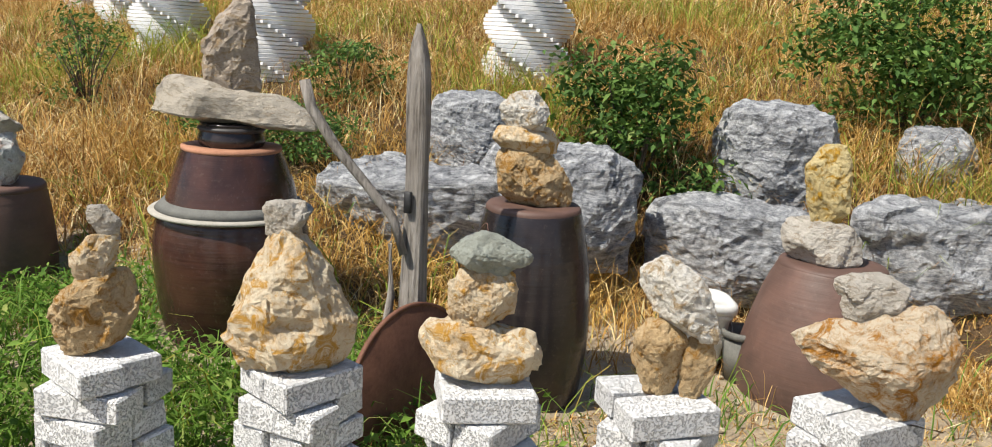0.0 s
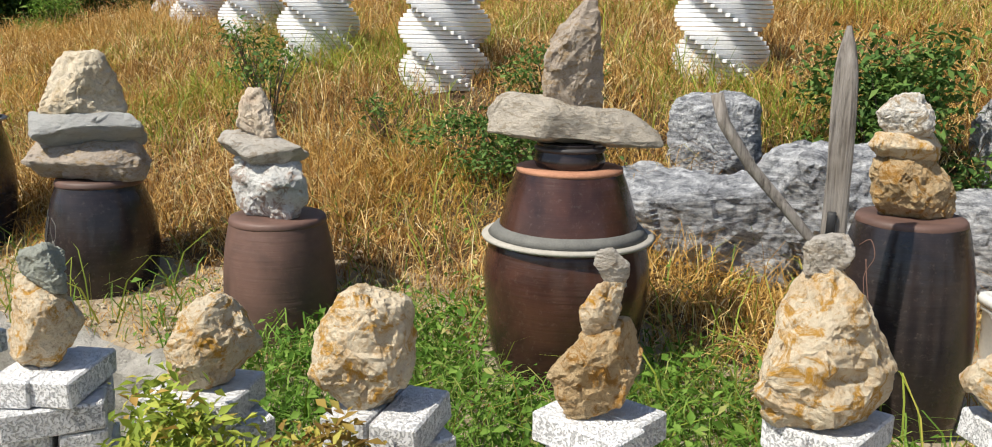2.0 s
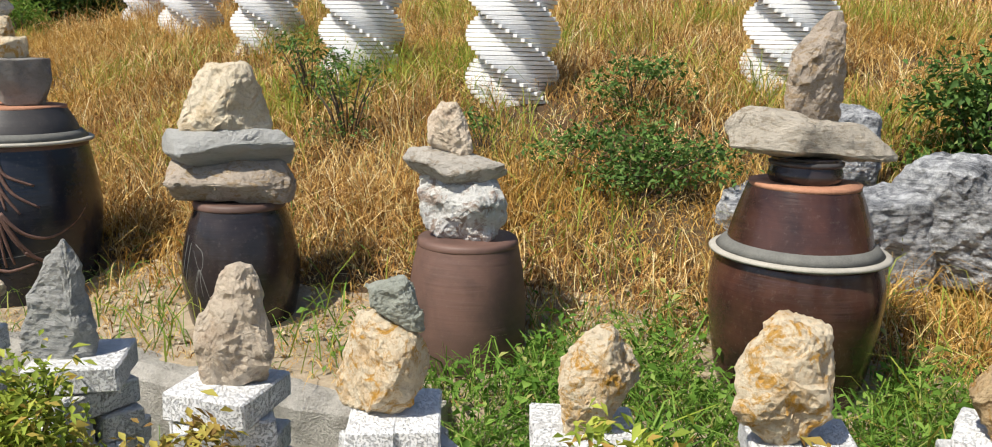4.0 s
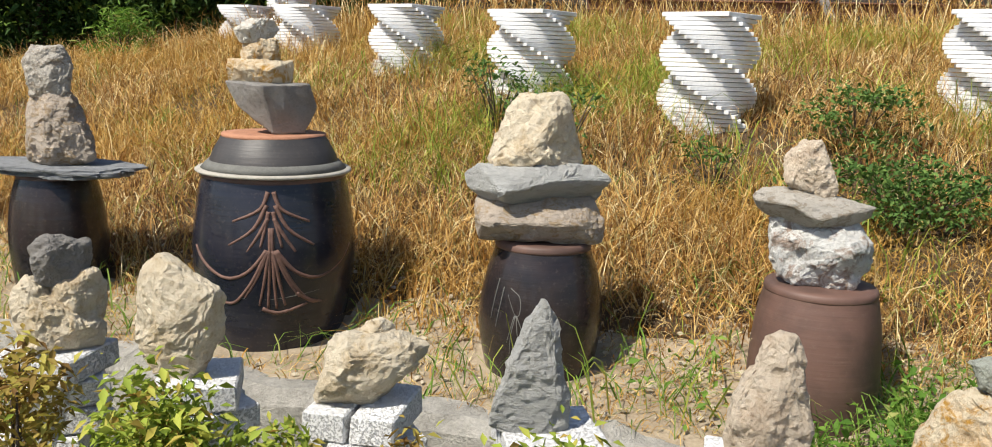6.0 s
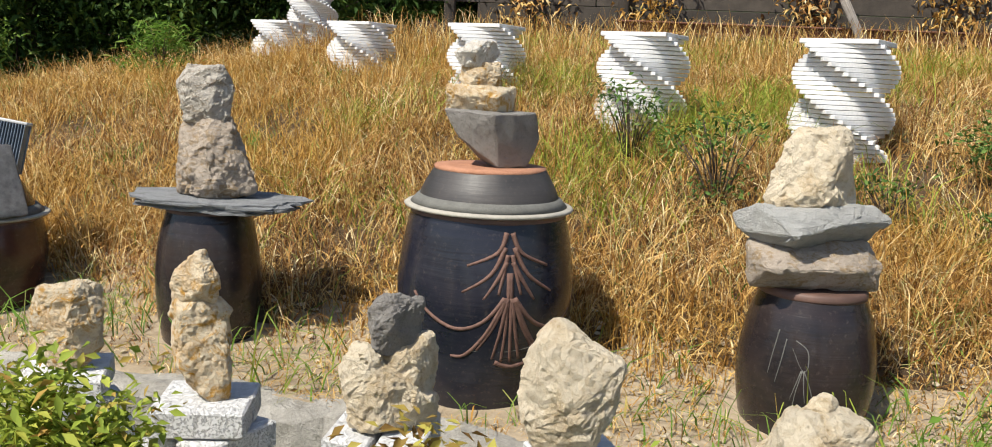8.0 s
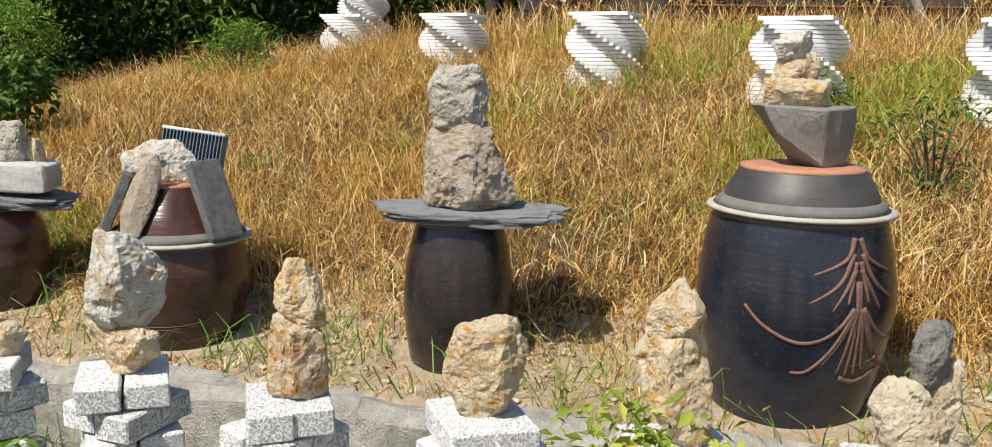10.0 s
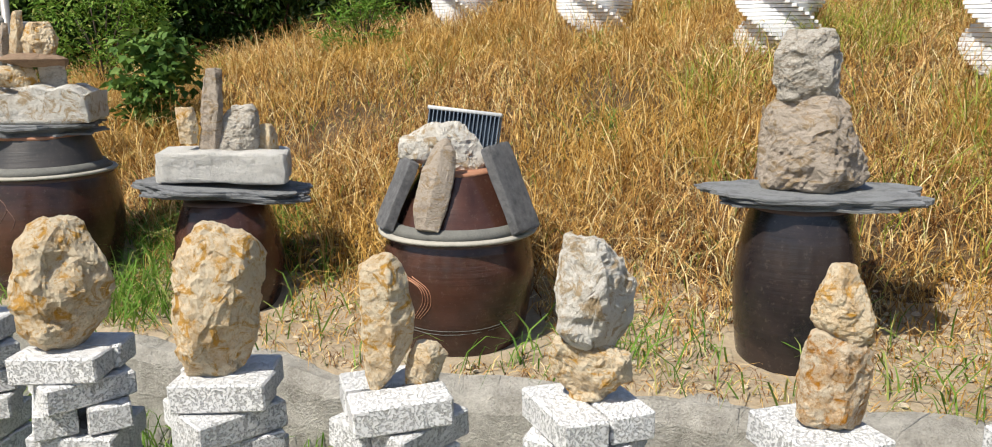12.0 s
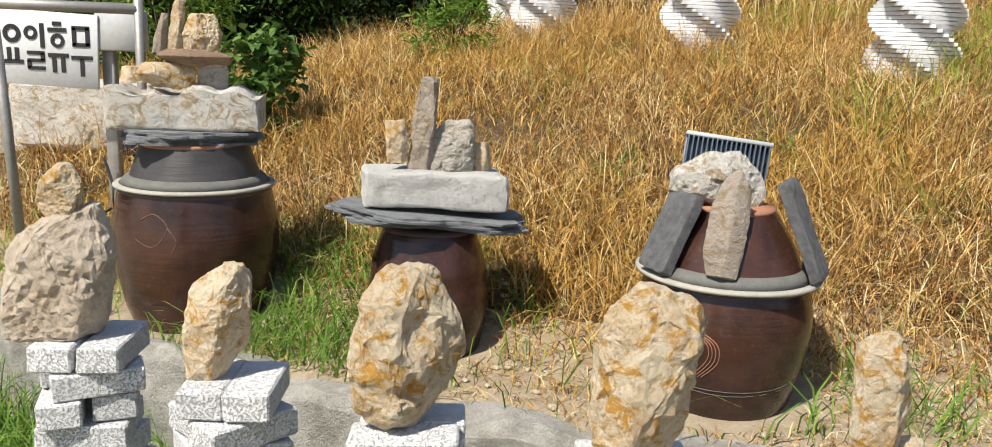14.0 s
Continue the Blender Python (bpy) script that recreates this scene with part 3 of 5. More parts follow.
    ("white", -0.842, 2.336, 1.233, 19, 0.80, ((0.000, -0.032, 0.040), (0.019, -0.060, 0.071), (0.063, -0.072, 0.072), (0.108, -0.030, 0.033))),
    ("slab", -1.669, 2.115, 1.181, 23, 0.50, ((0.000, 0.130, 0.244), (0.012, -0.079, 0.243), (0.037, -0.244, 0.234), (0.097, -0.234, 0.145), (0.139, -0.200, -0.131))),
    ("greybrown", -1.680, 2.110, 1.281, 23, 0.60, ((0.000, -0.076, 0.085), (0.125, -0.085, 0.081), (0.208, -0.042, 0.068), (0.288, 0.025, 0.058))),
    ("whitegrey", -2.628, 2.059, 0.908, 3, 0.80, ((0.000, -0.083, 0.106), (0.054, -0.120, 0.136), (0.124, -0.136, 0.131), (0.176, -0.135, 0.102))),
    ("grey", -2.652, 2.058, 1.073, 3, 0.70, ((0.000, -0.085, 0.102), (0.029, -0.138, 0.151), (0.063, -0.156, 0.156), (0.094, -0.141, -0.004))),
    ("pink", -2.667, 2.057, 1.154, 3, 0.80, ((0.000, -0.031, 0.070), (0.033, -0.067, 0.068), (0.100, -0.070, 0.047), (0.146, -0.030, 0.020))),
    ("greybrown", -3.415, 2.114, 0.958, 21, 0.80, ((0.000, -0.181, 0.189), (0.067, -0.198, 0.198), (0.129, -0.187, 0.159))),
    ("slate", -3.425, 2.110, 1.073, 21, 0.80, ((0.000, -0.149, 0.189), (0.038, -0.209, 0.208), (0.076, -0.212, 0.212), (0.114, -0.183, 0.169))),
    ("cream", -3.435, 2.107, 1.140, 21, 0.70, ((0.000, -0.026, 0.138), (0.056, -0.146, 0.146), (0.103, -0.127, 0.132), (0.186, -0.071, 0.104), (0.250, -0.061, 0.095))),
    ("greybrown", -4.275, 2.249, 1.218, 24, 0.80, ((0.000, -0.036, 0.040), (0.035, -0.040, 0.024))),
    ("tan", -4.378, 2.203, 1.384, 24, 0.80, ((0.000, -0.103, 0.106), (0.045, -0.106, 0.106), (0.074, -0.102, 0.106))),
    ("tan", -4.374, 2.205, 1.446, 24, 0.80, ((0.000, -0.063, 0.063), (0.041, -0.062, 0.057), (0.080, -0.053, 0.053))),
    ("white", -4.387, 2.199, 1.509, 24, 0.80, ((0.000, -0.048, 0.028), (0.045, -0.071, 0.071), (0.078, -0.019, 0.057))),
    ("greybrown", -5.298, 2.369, 1.043, -2, 0.80, ((0.000, -0.139, 0.068), (0.026, -0.149, 0.150), (0.121, -0.150, 0.110), (0.214, -0.142, 0.080), (0.270, -0.105, 0.041))),
    ("grey", -5.340, 2.370, 1.288, -2, 0.80, ((0.000, -0.072, 0.084), (0.061, -0.088, 0.088), (0.134, -0.089, 0.089), (0.188, -0.057, 0.070))),
    ("greybrown", -7.185, 2.711, 1.100, 20, 0.90, ((0.000, -0.045, 0.035), (0.175, -0.025, 0.044), (0.266, -0.004, 0.045))),
    ("tan", -7.256, 2.685, 1.119, 20, 0.90, ((0.000, -0.028, 0.027), (0.066, -0.029, 0.035), (0.121, -0.035, 0.024))),
    ("grey", -7.103, 2.741, 1.086, 20, 0.90, ((0.000, -0.071, 0.066), (0.115, -0.051, 0.071), (0.156, -0.018, 0.053))),
    ("tan", -7.019, 2.771, 1.083, 20, 0.90, ((0.000, -0.039, 0.039), (0.053, -0.031, 0.037), (0.095, -0.019, 0.022))),
    ("tan", -8.042, 2.941, 1.292, 22, 0.80, ((0.000, -0.046, 0.091), (0.046, -0.091, 0.089), (0.076, -0.071, 0.070))),
    ("grey", -7.911, 2.994, 1.277, 22, 0.80, ((0.000, -0.047, 0.048), (0.093, -0.048, 0.046))),
    ("slabtan", -7.961, 2.974, 1.364, 22, 0.80, ((0.000, -0.055, 0.110), (0.029, -0.120, 0.120), (0.049, -0.091, 0.062))),
    ("greybrown", -8.057, 2.935, 1.400, 22, 0.90, ((0.000, -0.026, 0.016), (0.065, -0.014, 0.024), (0.124, 0.007, 0.026))),
    ("tan", -8.013, 2.953, 1.406, 22, 0.90, ((0.000, -0.032, 0.021), (0.081, -0.018, 0.029), (0.160, -0.002, 0.032))),
    ("tan", -7.939, 2.983, 1.400, 22, 0.90, ((0.000, -0.059, 0.048), (0.060, -0.063, 0.063), (0.125, -0.036, 0.041))),
    ("tan", -8.114, 2.912, 1.304, 22, 0.80, ((0.000, -0.061, 0.061), (0.051, -0.055, 0.034))),
    ("tan", -8.136, 2.903, 1.187, 22, 0.90, ((0.000, -0.025, 0.041), (0.034, -0.042, 0.042), (0.058, -0.032, 0.034))),
    ("yellow", -8.061, 2.933, 1.175, 22, 0.90, ((0.000, -0.040, 0.011), (0.051, -0.048, 0.048), (0.081, -0.018, 0.030))),
    ("white", -6.367, 2.487, 1.066, 4, 0.50, ((0.000, 0.042, 0.126), (0.043, -0.135, 0.135), (0.100, -0.116, 0.116), (0.148, -0.032, 0.051))),
]


def build_stones():
    for i, (kind, x, y, z, yaw, depth, rows) in enumerate(STONES):
        w = max(r[2] for r in rows) - min(r[1] for r in rows)
        flat = rows[-1][0] < 0.38 * w
        shape = "flat slab" if flat else ("pointed stone" if rows[-1][2] - rows[-1][1] < 0.25 * w else "rough broken stone")
        on = "balanced on a brick stack" if i < 40 else "balanced on an upturned jar"
        name = "stone_slab" if flat else "stone"
        ob = new(name, rock_mesh(name, rows, depth, M_ROCK[kind], i + 1))
        ob.matrix_basis = pose(x, y, z, 0, 0, yaw)
        tagged(ob, f"{COLOUR[kind]} {shape} {on}", "stone", "balanced stones")


build_stones()

# ---- brick stacks ----
STACKS = [(0.10, 1.80, -40), (-0.27, 1.67, 35), (-0.61, 1.55, 28), (-0.97, 1.43, -25), (-1.36, 1.29, -25), (-1.74, 1.17, 10), (-2.10, 1.10, 10), (-2.45, 1.06, 20), (-2.82, 1.09, 0), (-3.20, 1.13, 25), (-3.57, 1.15, 0), (-3.96, 1.16, 30), (-4.35, 1.20, 0), (-4.74, 1.24, 20), (-5.12, 1.32, 25), (-5.52, 1.35, 20), (-5.92, 1.43, 28), (-6.29, 1.46, 20), (-6.65, 1.50, 5), (-7.05, 1.62, 8), (-7.43, 1.78, 8), (-7.82, 1.97, 5)]
BRICK = (0.19, 0.09, 0.057)


def brick_meshes():
    out = []
    rnd = random.Random(3)
    for _ in range(5):
        bm = box(*BRICK, 0.004, None, 0.0025, rnd)
        out.append(mesh_of("brick", bm, M_BRICK, smooth=False))
    return out


BRICKS = brick_meshes()


def build_stack(x, y, yaw, seed):
    rnd = random.Random(seed)
    top = 0.81
    layers = 11
    z0 = top - layers * 0.0605
    e = thing("brick_stack", x, y, z0, yaw, "square stack of pale cement bricks laid crosswise and twisted", "brick stack", "brick stacks")
    for k in range(layers):
        turn = 90 * (k % 2) + 14 * k + rnd.uniform(-16, 16)
        gap = 0.0915 if k == layers - 1 else rnd.uniform(0.094, 0.102)
        if k == layers - 1:
            turn = rnd.choice((0, 90)) + rnd.uniform(-5, 5)
        for s in (-1, 1):
            b = new("brick", rnd.choice(BRICKS))
            b.parent = e
            b.matrix_basis = pose(rnd.uniform(-0.01, 0.01), rnd.uniform(-0.008, 0.008), 0.0605 * k + 0.0285 + 0.002) @ pose(0, 0, 0, 0, 0, turn) @ pose(rnd.uniform(-0.012, 0.012) * (k < layers - 1), s * gap / 2, 0, 0, 0, 180 if rnd.random() < 0.5 else 0)


for i, (sx, sy, syaw) in enumerate(STACKS):
    build_stack(sx, sy, syaw, 100 + i)

# ---- jars ----


def jar(x, y, profile, glaze_key, label, seed, rim=True):
    z0 = profile[0][0]
    e = thing("onggi_jar", x, y, z0, random.Random(seed).uniform(0, 360), label, "jar", "upturned jars")
    rows = smooth_rows([(z - z0, r) for z, r in profile])
    h, r = rows[-1]
    part("body", lathe(rows, wobble=0.02, seed=seed), M_GLAZE[glaze_key], e)
    if rim:
        part("rim", lathe([(h - 0.02, r + 0.003), (h - 0.014, r + 0.005), (h - 0.003, r + 0.003), (h + 0.003, r - 0.002), (h + 0.003, r - 0.03)], wobble=0.01, seed=seed), M_CLAY if rim == "clay" else M_GLAZE["dull"], e, "worn clay rim")
    return e


def lid(x, y, z, flange_r, rows, glaze_key, label, seed):
    """An upturned bowl with a wide cement flange, resting on a jar."""
    e = thing("jar_lid", x, y, z, 0, label, "jar lid", "jar lids")
    part("lip", lathe([(0.0, flange_r - 0.02), (0.0, flange_r), (0.006, flange_r + 0.003), (0.011, flange_r - 0.003), (0.012, flange_r - 0.03)], wobble=0.015, seed=seed), M_LIP, e, "pale cement lip")
    part("band", lathe([(0.012, flange_r - 0.016), (0.028, flange_r - 0.03), (0.036, flange_r - 0.038), (0.037, flange_r - 0.05)], wobble=0.012, seed=seed), M_FLANGE, e, "dark grey band")
    part("bowl", lathe(smooth_rows(rows), wobble=0.02, seed=seed), M_GLAZE[glaze_key], e)
    h, r = rows[-1]
    part("foot_ring", lathe([(h - 0.012, r - 0.002), (h - 0.010, r + 0.004), (h + 0.001, r + 0.004), (h + 0.002, r - 0.04)], wobble=0.02, seed=seed + 3), M_CLAY, e, "bare orange clay foot ring")
    return e


jar(0.03, 2.93, [(0.33, 0.225), (0.42, 0.262), (0.55, 0.258), (0.72, 0.215), (0.838, 0.165)], "dull", "tall dull brown earthenware jar standing upside down on sandy soil", 1)
J2 = jar(-0.80, 2.35, [(0.42, 0.165), (0.52, 0.18), (0.68, 0.188), (0.85, 0.173), (0.97, 0.15), (1.018, 0.135)], "black", "glossy blue-black earthenware jar standing upside down", 2)
J3 = jar(-1.68, 2.11, [(0.48, 0.165), (0.6, 0.205), (0.8, 0.232), (0.9, 0.222), (0.928, 0.212)], "brown", "large glossy brown-black earthenware jar carrying a flanged lid", 3)
jar(-2.61, 2.06, [(0.46, 0.16), (0.55, 0.172), (0.66, 0.176), (0.8, 0.166), (0.908, 0.146)], "dull", "matt red-brown earthenware jar standing upside down in dry grass", 4)
J5 = jar(-3.40, 2.12, [(0.47, 0.13), (0.56, 0.165), (0.72, 0.188), (0.86, 0.168), (0.93, 0.145), (0.958, 0.14)], "black", "glossy black earthenware jar with thin incised lines", 5)
J6 = jar(-4.34, 2.22, [(0.46, 0.19), (0.6, 0.235), (0.84, 0.268), (1.0, 0.252), (1.098, 0.23)], "blue", "big glossy blue-black jar with an incised plant motif", 6)
jar(-5.33, 2.37, [(0.45, 0.125), (0.55, 0.155), (0.74, 0.174), (0.9, 0.16), (1.008, 0.132)], "black", "plain glossy black earthenware jar under a slate slab", 7)
J8 = jar(-6.32, 2.49, [(0.45, 0.14), (0.55, 0.195), (0.74, 0.232), (0.84, 0.225), (0.888, 0.212)], "brown", "glossy dark brown jar with a looped incised line", 8)
jar(-7.16, 2.72, [(0.44, 0.12), (0.54, 0.16), (0.70, 0.186), (0.77, 0.176), (0.82, 0.172), (0.89, 0.15), (0.928, 0.133)], "brown", "dented glossy dark brown jar in green grass", 9)
J10 = jar(-7.97, 2.97, [(0.46, 0.18), (0.6, 0.235), (0.8, 0.265), (0.92, 0.25), (0.978, 0.235)], "brown", "large brown earthenware jar carrying a grey-black lid", 10)
lid(-1.68, 2.11, 0.928, 0.238, [(0.01, 0.198), (0.08, 0.182), (0.15, 0.16), (0.195, 0.142)], "brown", "brown upturned bowl lid with a grey flange", 1)
lid(-4.34, 2.22, 1.098, 0.252, [(0.01, 0.215), (0.06, 0.2), (0.122, 0.165)], "grey", "grey-black upturned bowl lid with a grey flange", 2)
lid(-6.32, 2.49, 0.888, 0.243, [(0.01, 0.205), (0.08, 0.175), (0.14, 0.14), (0.185, 0.11)], "brown", "brown cone-shaped lid with a grey flange", 3)
lid(-7.97, 2.97, 0.978, 0.252, [(0.01, 0.212), (0.07, 0.192), (0.142, 0.168)], "grey", "smooth grey-black upturned bowl lid with a flange", 4)


def black_pot(x, y, z):
    e = thing("small_pot", x, y, z, 0, "small glossy black pot between a jar lid and a stone slab", "pot")
    part("body", lathe(smooth_rows([(0, 0.09), (0.02, 0.098), (0.05, 0.09), (0.068, 0.092)])), M_GLAZE["black"], e)
    part("rim", lathe([(0.045, 0.092), (0.05, 0.098), (0.056, 0.098), (0.06, 0.09)]), M_GLAZE["grey"], e)


black_pot(-1.68, 2.11, 1.124)


# ---- twisted white columns ----


def spiral_column(x, y, z, top, yaw, tilt=0.0):
    """Square boards in a stack, each turned nine degrees from the one above; yaw is that of the top board."""
    e = thing("twisted_column", x, y, z, 0, "white twisted column of stacked square boards in dry grass", "column", "white twisted columns")
    e.matrix_basis = pose(x, y, z, tilt, 0, 0)
    n = int((top - z) / 0.0215)
    for k in range(n):
        b = new("board", BOARD if k < n - 1 else BOARD_TOP)
        b.parent = e
        b.matrix_basis = pose(0, 0, (k + 0.5) * 0.0215, 0, 0, yaw + (n - 1 - k) * 9.0)


BOARD = mesh_of("board", box(0.345, 0.345, 0.0184, 0.002), M_WHITE, False)
BOARD_TOP = mesh_of("board", box(0.352, 0.352, 0.0215, 0.002), M_WHITE, False)
COLUMNS = [(-1.6, 4.42, 1.80, 60), (-2.97, 4.06, 1.74, 63), (-3.92, 4.34, 1.75, 69), (-4.88, 5.01, 1.80, 72), (-5.9, 5.68, 1.82, 74), (-6.85, 6.5, 1.85, 76)]
for cx, cy, cz, cyaw in COLUMNS:
    spiral_column(cx, cy, cz - 0.72, cz, cyaw)
spiral_column(-7.1, 7.9, 1.5, 2.2, 70, 12)

# ---- lines cut into the jars ----


def incised(parent, x, y, profile, facing, strokes, radius=0.004, material=None):
    """Strokes (angle from the facing, height) drawn as thin raised-edge grooves on the jar's skin."""
    rows = smooth_rows(profile)
    zs, rs = [r[0] for r in rows], [r[1] for r in rows]
    inv = parent.matrix_basis.inverted()
    for s in strokes:
        pts = smooth_rows(s, 5)
        out = []
        for a, z in pts:
            r = float(np.interp(z, zs, rs)) - radius * 0.15
            t = radians(facing + a)
            out.append(inv @ Vector((x + r * math.cos(t), y + r * math.sin(t), z)))
        part("incised_line", tube(out, radius, 8, radius * 0.5), material or M_DECOR, parent, "thin reddish incised line")


P6 = [(0.46, 0.19), (0.6, 0.235), (0.84, 0.268), (1.0, 0.252), (1.098, 0.23)]
plume = []
for m in (1, -1):
    plume += [[(3 + m * 2, 1.06), (3 + m * 8, 1.005), (3 + m * 27, 0.966)], [(3 + m * 3, 1.02), (3 + m * 12, 0.945), (3 + m * 29, 0.892)],
              [(3 + m * 1.5, 1.0), (3 + m * 4, 0.95), (3 + m * 7, 0.89)], [(3 + m * 2, 0.98), (3 + m * 8, 0.93), (3 + m * 16, 0.875)], [(3 + m * 2.5, 0.88), (3 + m * 13, 0.78), (3 + m * 26, 0.71), (3 + m * 36, 0.70)],
              [(3 + m * 3, 0.88), (3 + m * 16, 0.81), (3 + m * 33, 0.785), (3 + m * 52, 0.82), (3 + m * 64, 0.87)],
              [(3 + m * 2, 0.88), (3 + m * 10, 0.79), (3 + m * 19, 0.725)], [(3 + m * 1.2, 0.88), (3 + m * 5, 0.78), (3 + m * 9, 0.70)], [(3 + m * 0.4, 0.95), (3 + m * 1.5, 0.80), (3 + m * 3, 0.69)]]
plume += [[(20, 0.74), (30, 0.71), (40, 0.70)], [(-4, 0.69), (8, 0.675), (28, 0.70)]]
incised(J6, -4.34, 2.22, P6, -68, plume, 0.0078)
incised(J6, -4.34, 2.22, P6, -68, [[(-20, 0.722), (5, 0.722), (45, 0.745)]], 0.0015, M_FLANGE)
P5 = [(0.47, 0.13), (0.56, 0.165), (0.72, 0.188), (0.86, 0.168), (0.93, 0.145), (0.958, 0.14)]
incised(J5, -3.40, 2.12, P5, -88, [[(-38, 0.86), (-40, 0.80), (-42, 0.74)], [(-30, 0.84), (-32, 0.78), (-35, 0.72)], [(-22, 0.84), (-12, 0.82), (-10, 0.78), (-14, 0.765), (-24, 0.82)],
                                   [(-14, 0.765), (-18, 0.70), (-20, 0.63)], [(-13, 0.765), (-11, 0.70), (-6, 0.62)], [(-13, 0.765), (-7, 0.72), (2, 0.62)], [(-15, 0.765), (-22, 0.68)]], 0.0018, M_FLANGE)
P8 = [(0.45, 0.14), (0.55, 0.195), (0.74, 0.232), (0.84, 0.225), (0.888, 0.212)]
incised(J8, -6.32, 2.49, P8, -95, [[(-28 + k * 6, 0.79), (-12 + k * 3, 0.76 - k * 0.003), (-10 + k * 2, 0.71 - k * 0.004), (-20 + k * 2, 0.66)] for k in range(-2, 2)], 0.0016, M_CLAY)
incised(J8, -6.32, 2.49, P8, -95, [[(-60, 0.645), (-20, 0.628), (30, 0.63), (60, 0.645)], [(-60, 0.63), (0, 0.615), (60, 0.632)]], 0.0013, M_FLANGE)
P2 = [(0.42, 0.165), (0.52, 0.18), (0.68, 0.188), (0.85, 0.173), (0.97, 0.15), (1.018, 0.135)]
incised(J2, -0.80, 2.35, P2, -100, [[(-42, 0.95), (-30, 0.97), (-22, 0.93), (-28, 0.88), (-24, 0.82), (-20, 0.74)], [(-30, 0.92), (-24, 0.86), (-16, 0.76), (-22, 0.72), (-28, 0.76)], [(-24, 0.80), (-34, 0.74), (-36, 0.70)]], 0.0018, M_DECOR)
P10 = [(0.46, 0.18), (0.6, 0.235), (0.8, 0.265), (0.92, 0.25), (0.978, 0.235)]
incised(J10, -7.97, 2.97, P10, -78, [[(-30, 0.90), (-20, 0.92), (-10, 0.88), (-20, 0.82), (-34, 0.84)], [(-10, 0.88), (-4, 0.84), (-8, 0.80)]], 0.002, M_DECOR)

# ---- slabs, comb and trough on the jars ----


def weathered_block(name, sx, sy, sz, material, seed, amp=0.006, cuts=12, bite=0.0):
    bm = bmesh.new()
    bmesh.ops.create_cube(bm, size=1.0)
    bmesh.ops.subdivide_edges(bm, edges=bm.edges[:], cuts=cuts, use_grid_fill=True)
    for v in bm.verts:
        c = v.co.copy()
        p = Vector((c.x * sx, c.y * sy, c.z * sz))
        e = sorted((abs(c.x), abs(c.y), abs(c.z)))
        p *= 1 - 0.05 * max(e[1] - 0.42, 0) / 0.08
        p += noise.noise_vector(p * 9 + Vector((seed, 0, 0))) * amp + noise.noise_vector(p * 30 + Vector((0, seed, 0))) * amp * 0.5
        if bite and c.z > 0.3:
            p.z -= bite * max(0, min(1, 0.5 + 2.5 * noise.noise((c.x * 5 + seed, 0.0, 1.0)))) * (c.z - 0.3) / 0.2
        v.co = p
    return bm


def porous_slab(x, y, z, rx, ry, rz, w, h):
    ob = part("stone_slab", weathered_block("slab", w, 0.032, h, M_LAVA, x * 3, 0.004), M_LAVA, smooth=False)
    ob.matrix_basis = pose(x, y, z, rx, ry, rz)
    tagged(ob, "dark porous stone slab leaning on a jar lid", "stone", "leaning slabs")


porous_slab(-6.150, 2.41, 1.03, -24, 0, 64, 0.125, 0.27)
porous_slab(-6.49, 2.41, 1.01, -24, 0, -64, 0.12, 0.22)
leaf = new("stone_slab", rock_mesh("leaf_slab", ((0, -0.03, 0.045), (0.06, -0.048, 0.05), (0.16, -0.048, 0.052), (0.24, -0.03, 0.045), (0.275, -0.004, 0.02)), 0.42, M_ROCK["greybrown"], 91, 0.5))
leaf.matrix_basis = pose(-6.385, 2.285, 0.925, -24, 3, -16)
tagged(leaf, "thin grey-brown leaf-shaped stone leaning on a jar lid", "stone", "leaning slabs")


def fin_comb(x, y, z, rx, rz):
    e = thing("metal_radiator", x, y, z, rz, "blue-grey finned metal radiator propped behind a white stone", "radiator")
    e.matrix_basis = pose(x, y, z, rx, 6, rz)
    part("back_plate", box(0.235, 0.006, 0.19, 0.001, pose(0, 0.012, 0.095)), M_FIN, e)
    part("top_rail", box(0.24, 0.034, 0.012, 0.002, pose(0, 0, 0.193)), M_BOX, e, "pale top rail")
    me = mesh_of("fin", box(0.004, 0.026, 0.186, 0.0008), M_FIN, False)
    for k in range(18):
        f = new("fin", me)
        f.parent = e
        f.matrix_basis = pose(-0.112 + k * 0.0132, -0.004, 0.094)


fin_comb(-6.335, 2.60, 1.045, -12, -4)

tr = part("stone_trough", weathered_block("trough", 0.42, 0.19, 0.105, M_ROCK["granite"], 4, 0.007, 16), M_ROCK["granite"], smooth=False)
tr.matrix_basis = pose(-7.15, 2.72, 1.045, 0, 2, 14)
tagged(tr, "rectangular pale granite block resting on a slate slab", "stone block", "granite blocks")
tr2 = part("stone_trough", weathered_block("trough", 0.47, 0.26, 0.14, M_ROCK["white"], 9, 0.008, 18, 0.035), M_ROCK["white"], smooth=False)
tr2.matrix_basis = pose(-7.985, 2.97, 1.232, 0, 0, 14)
tagged(tr2, "notched whitish stone trough resting on a slate slab", "stone block", "granite blocks")



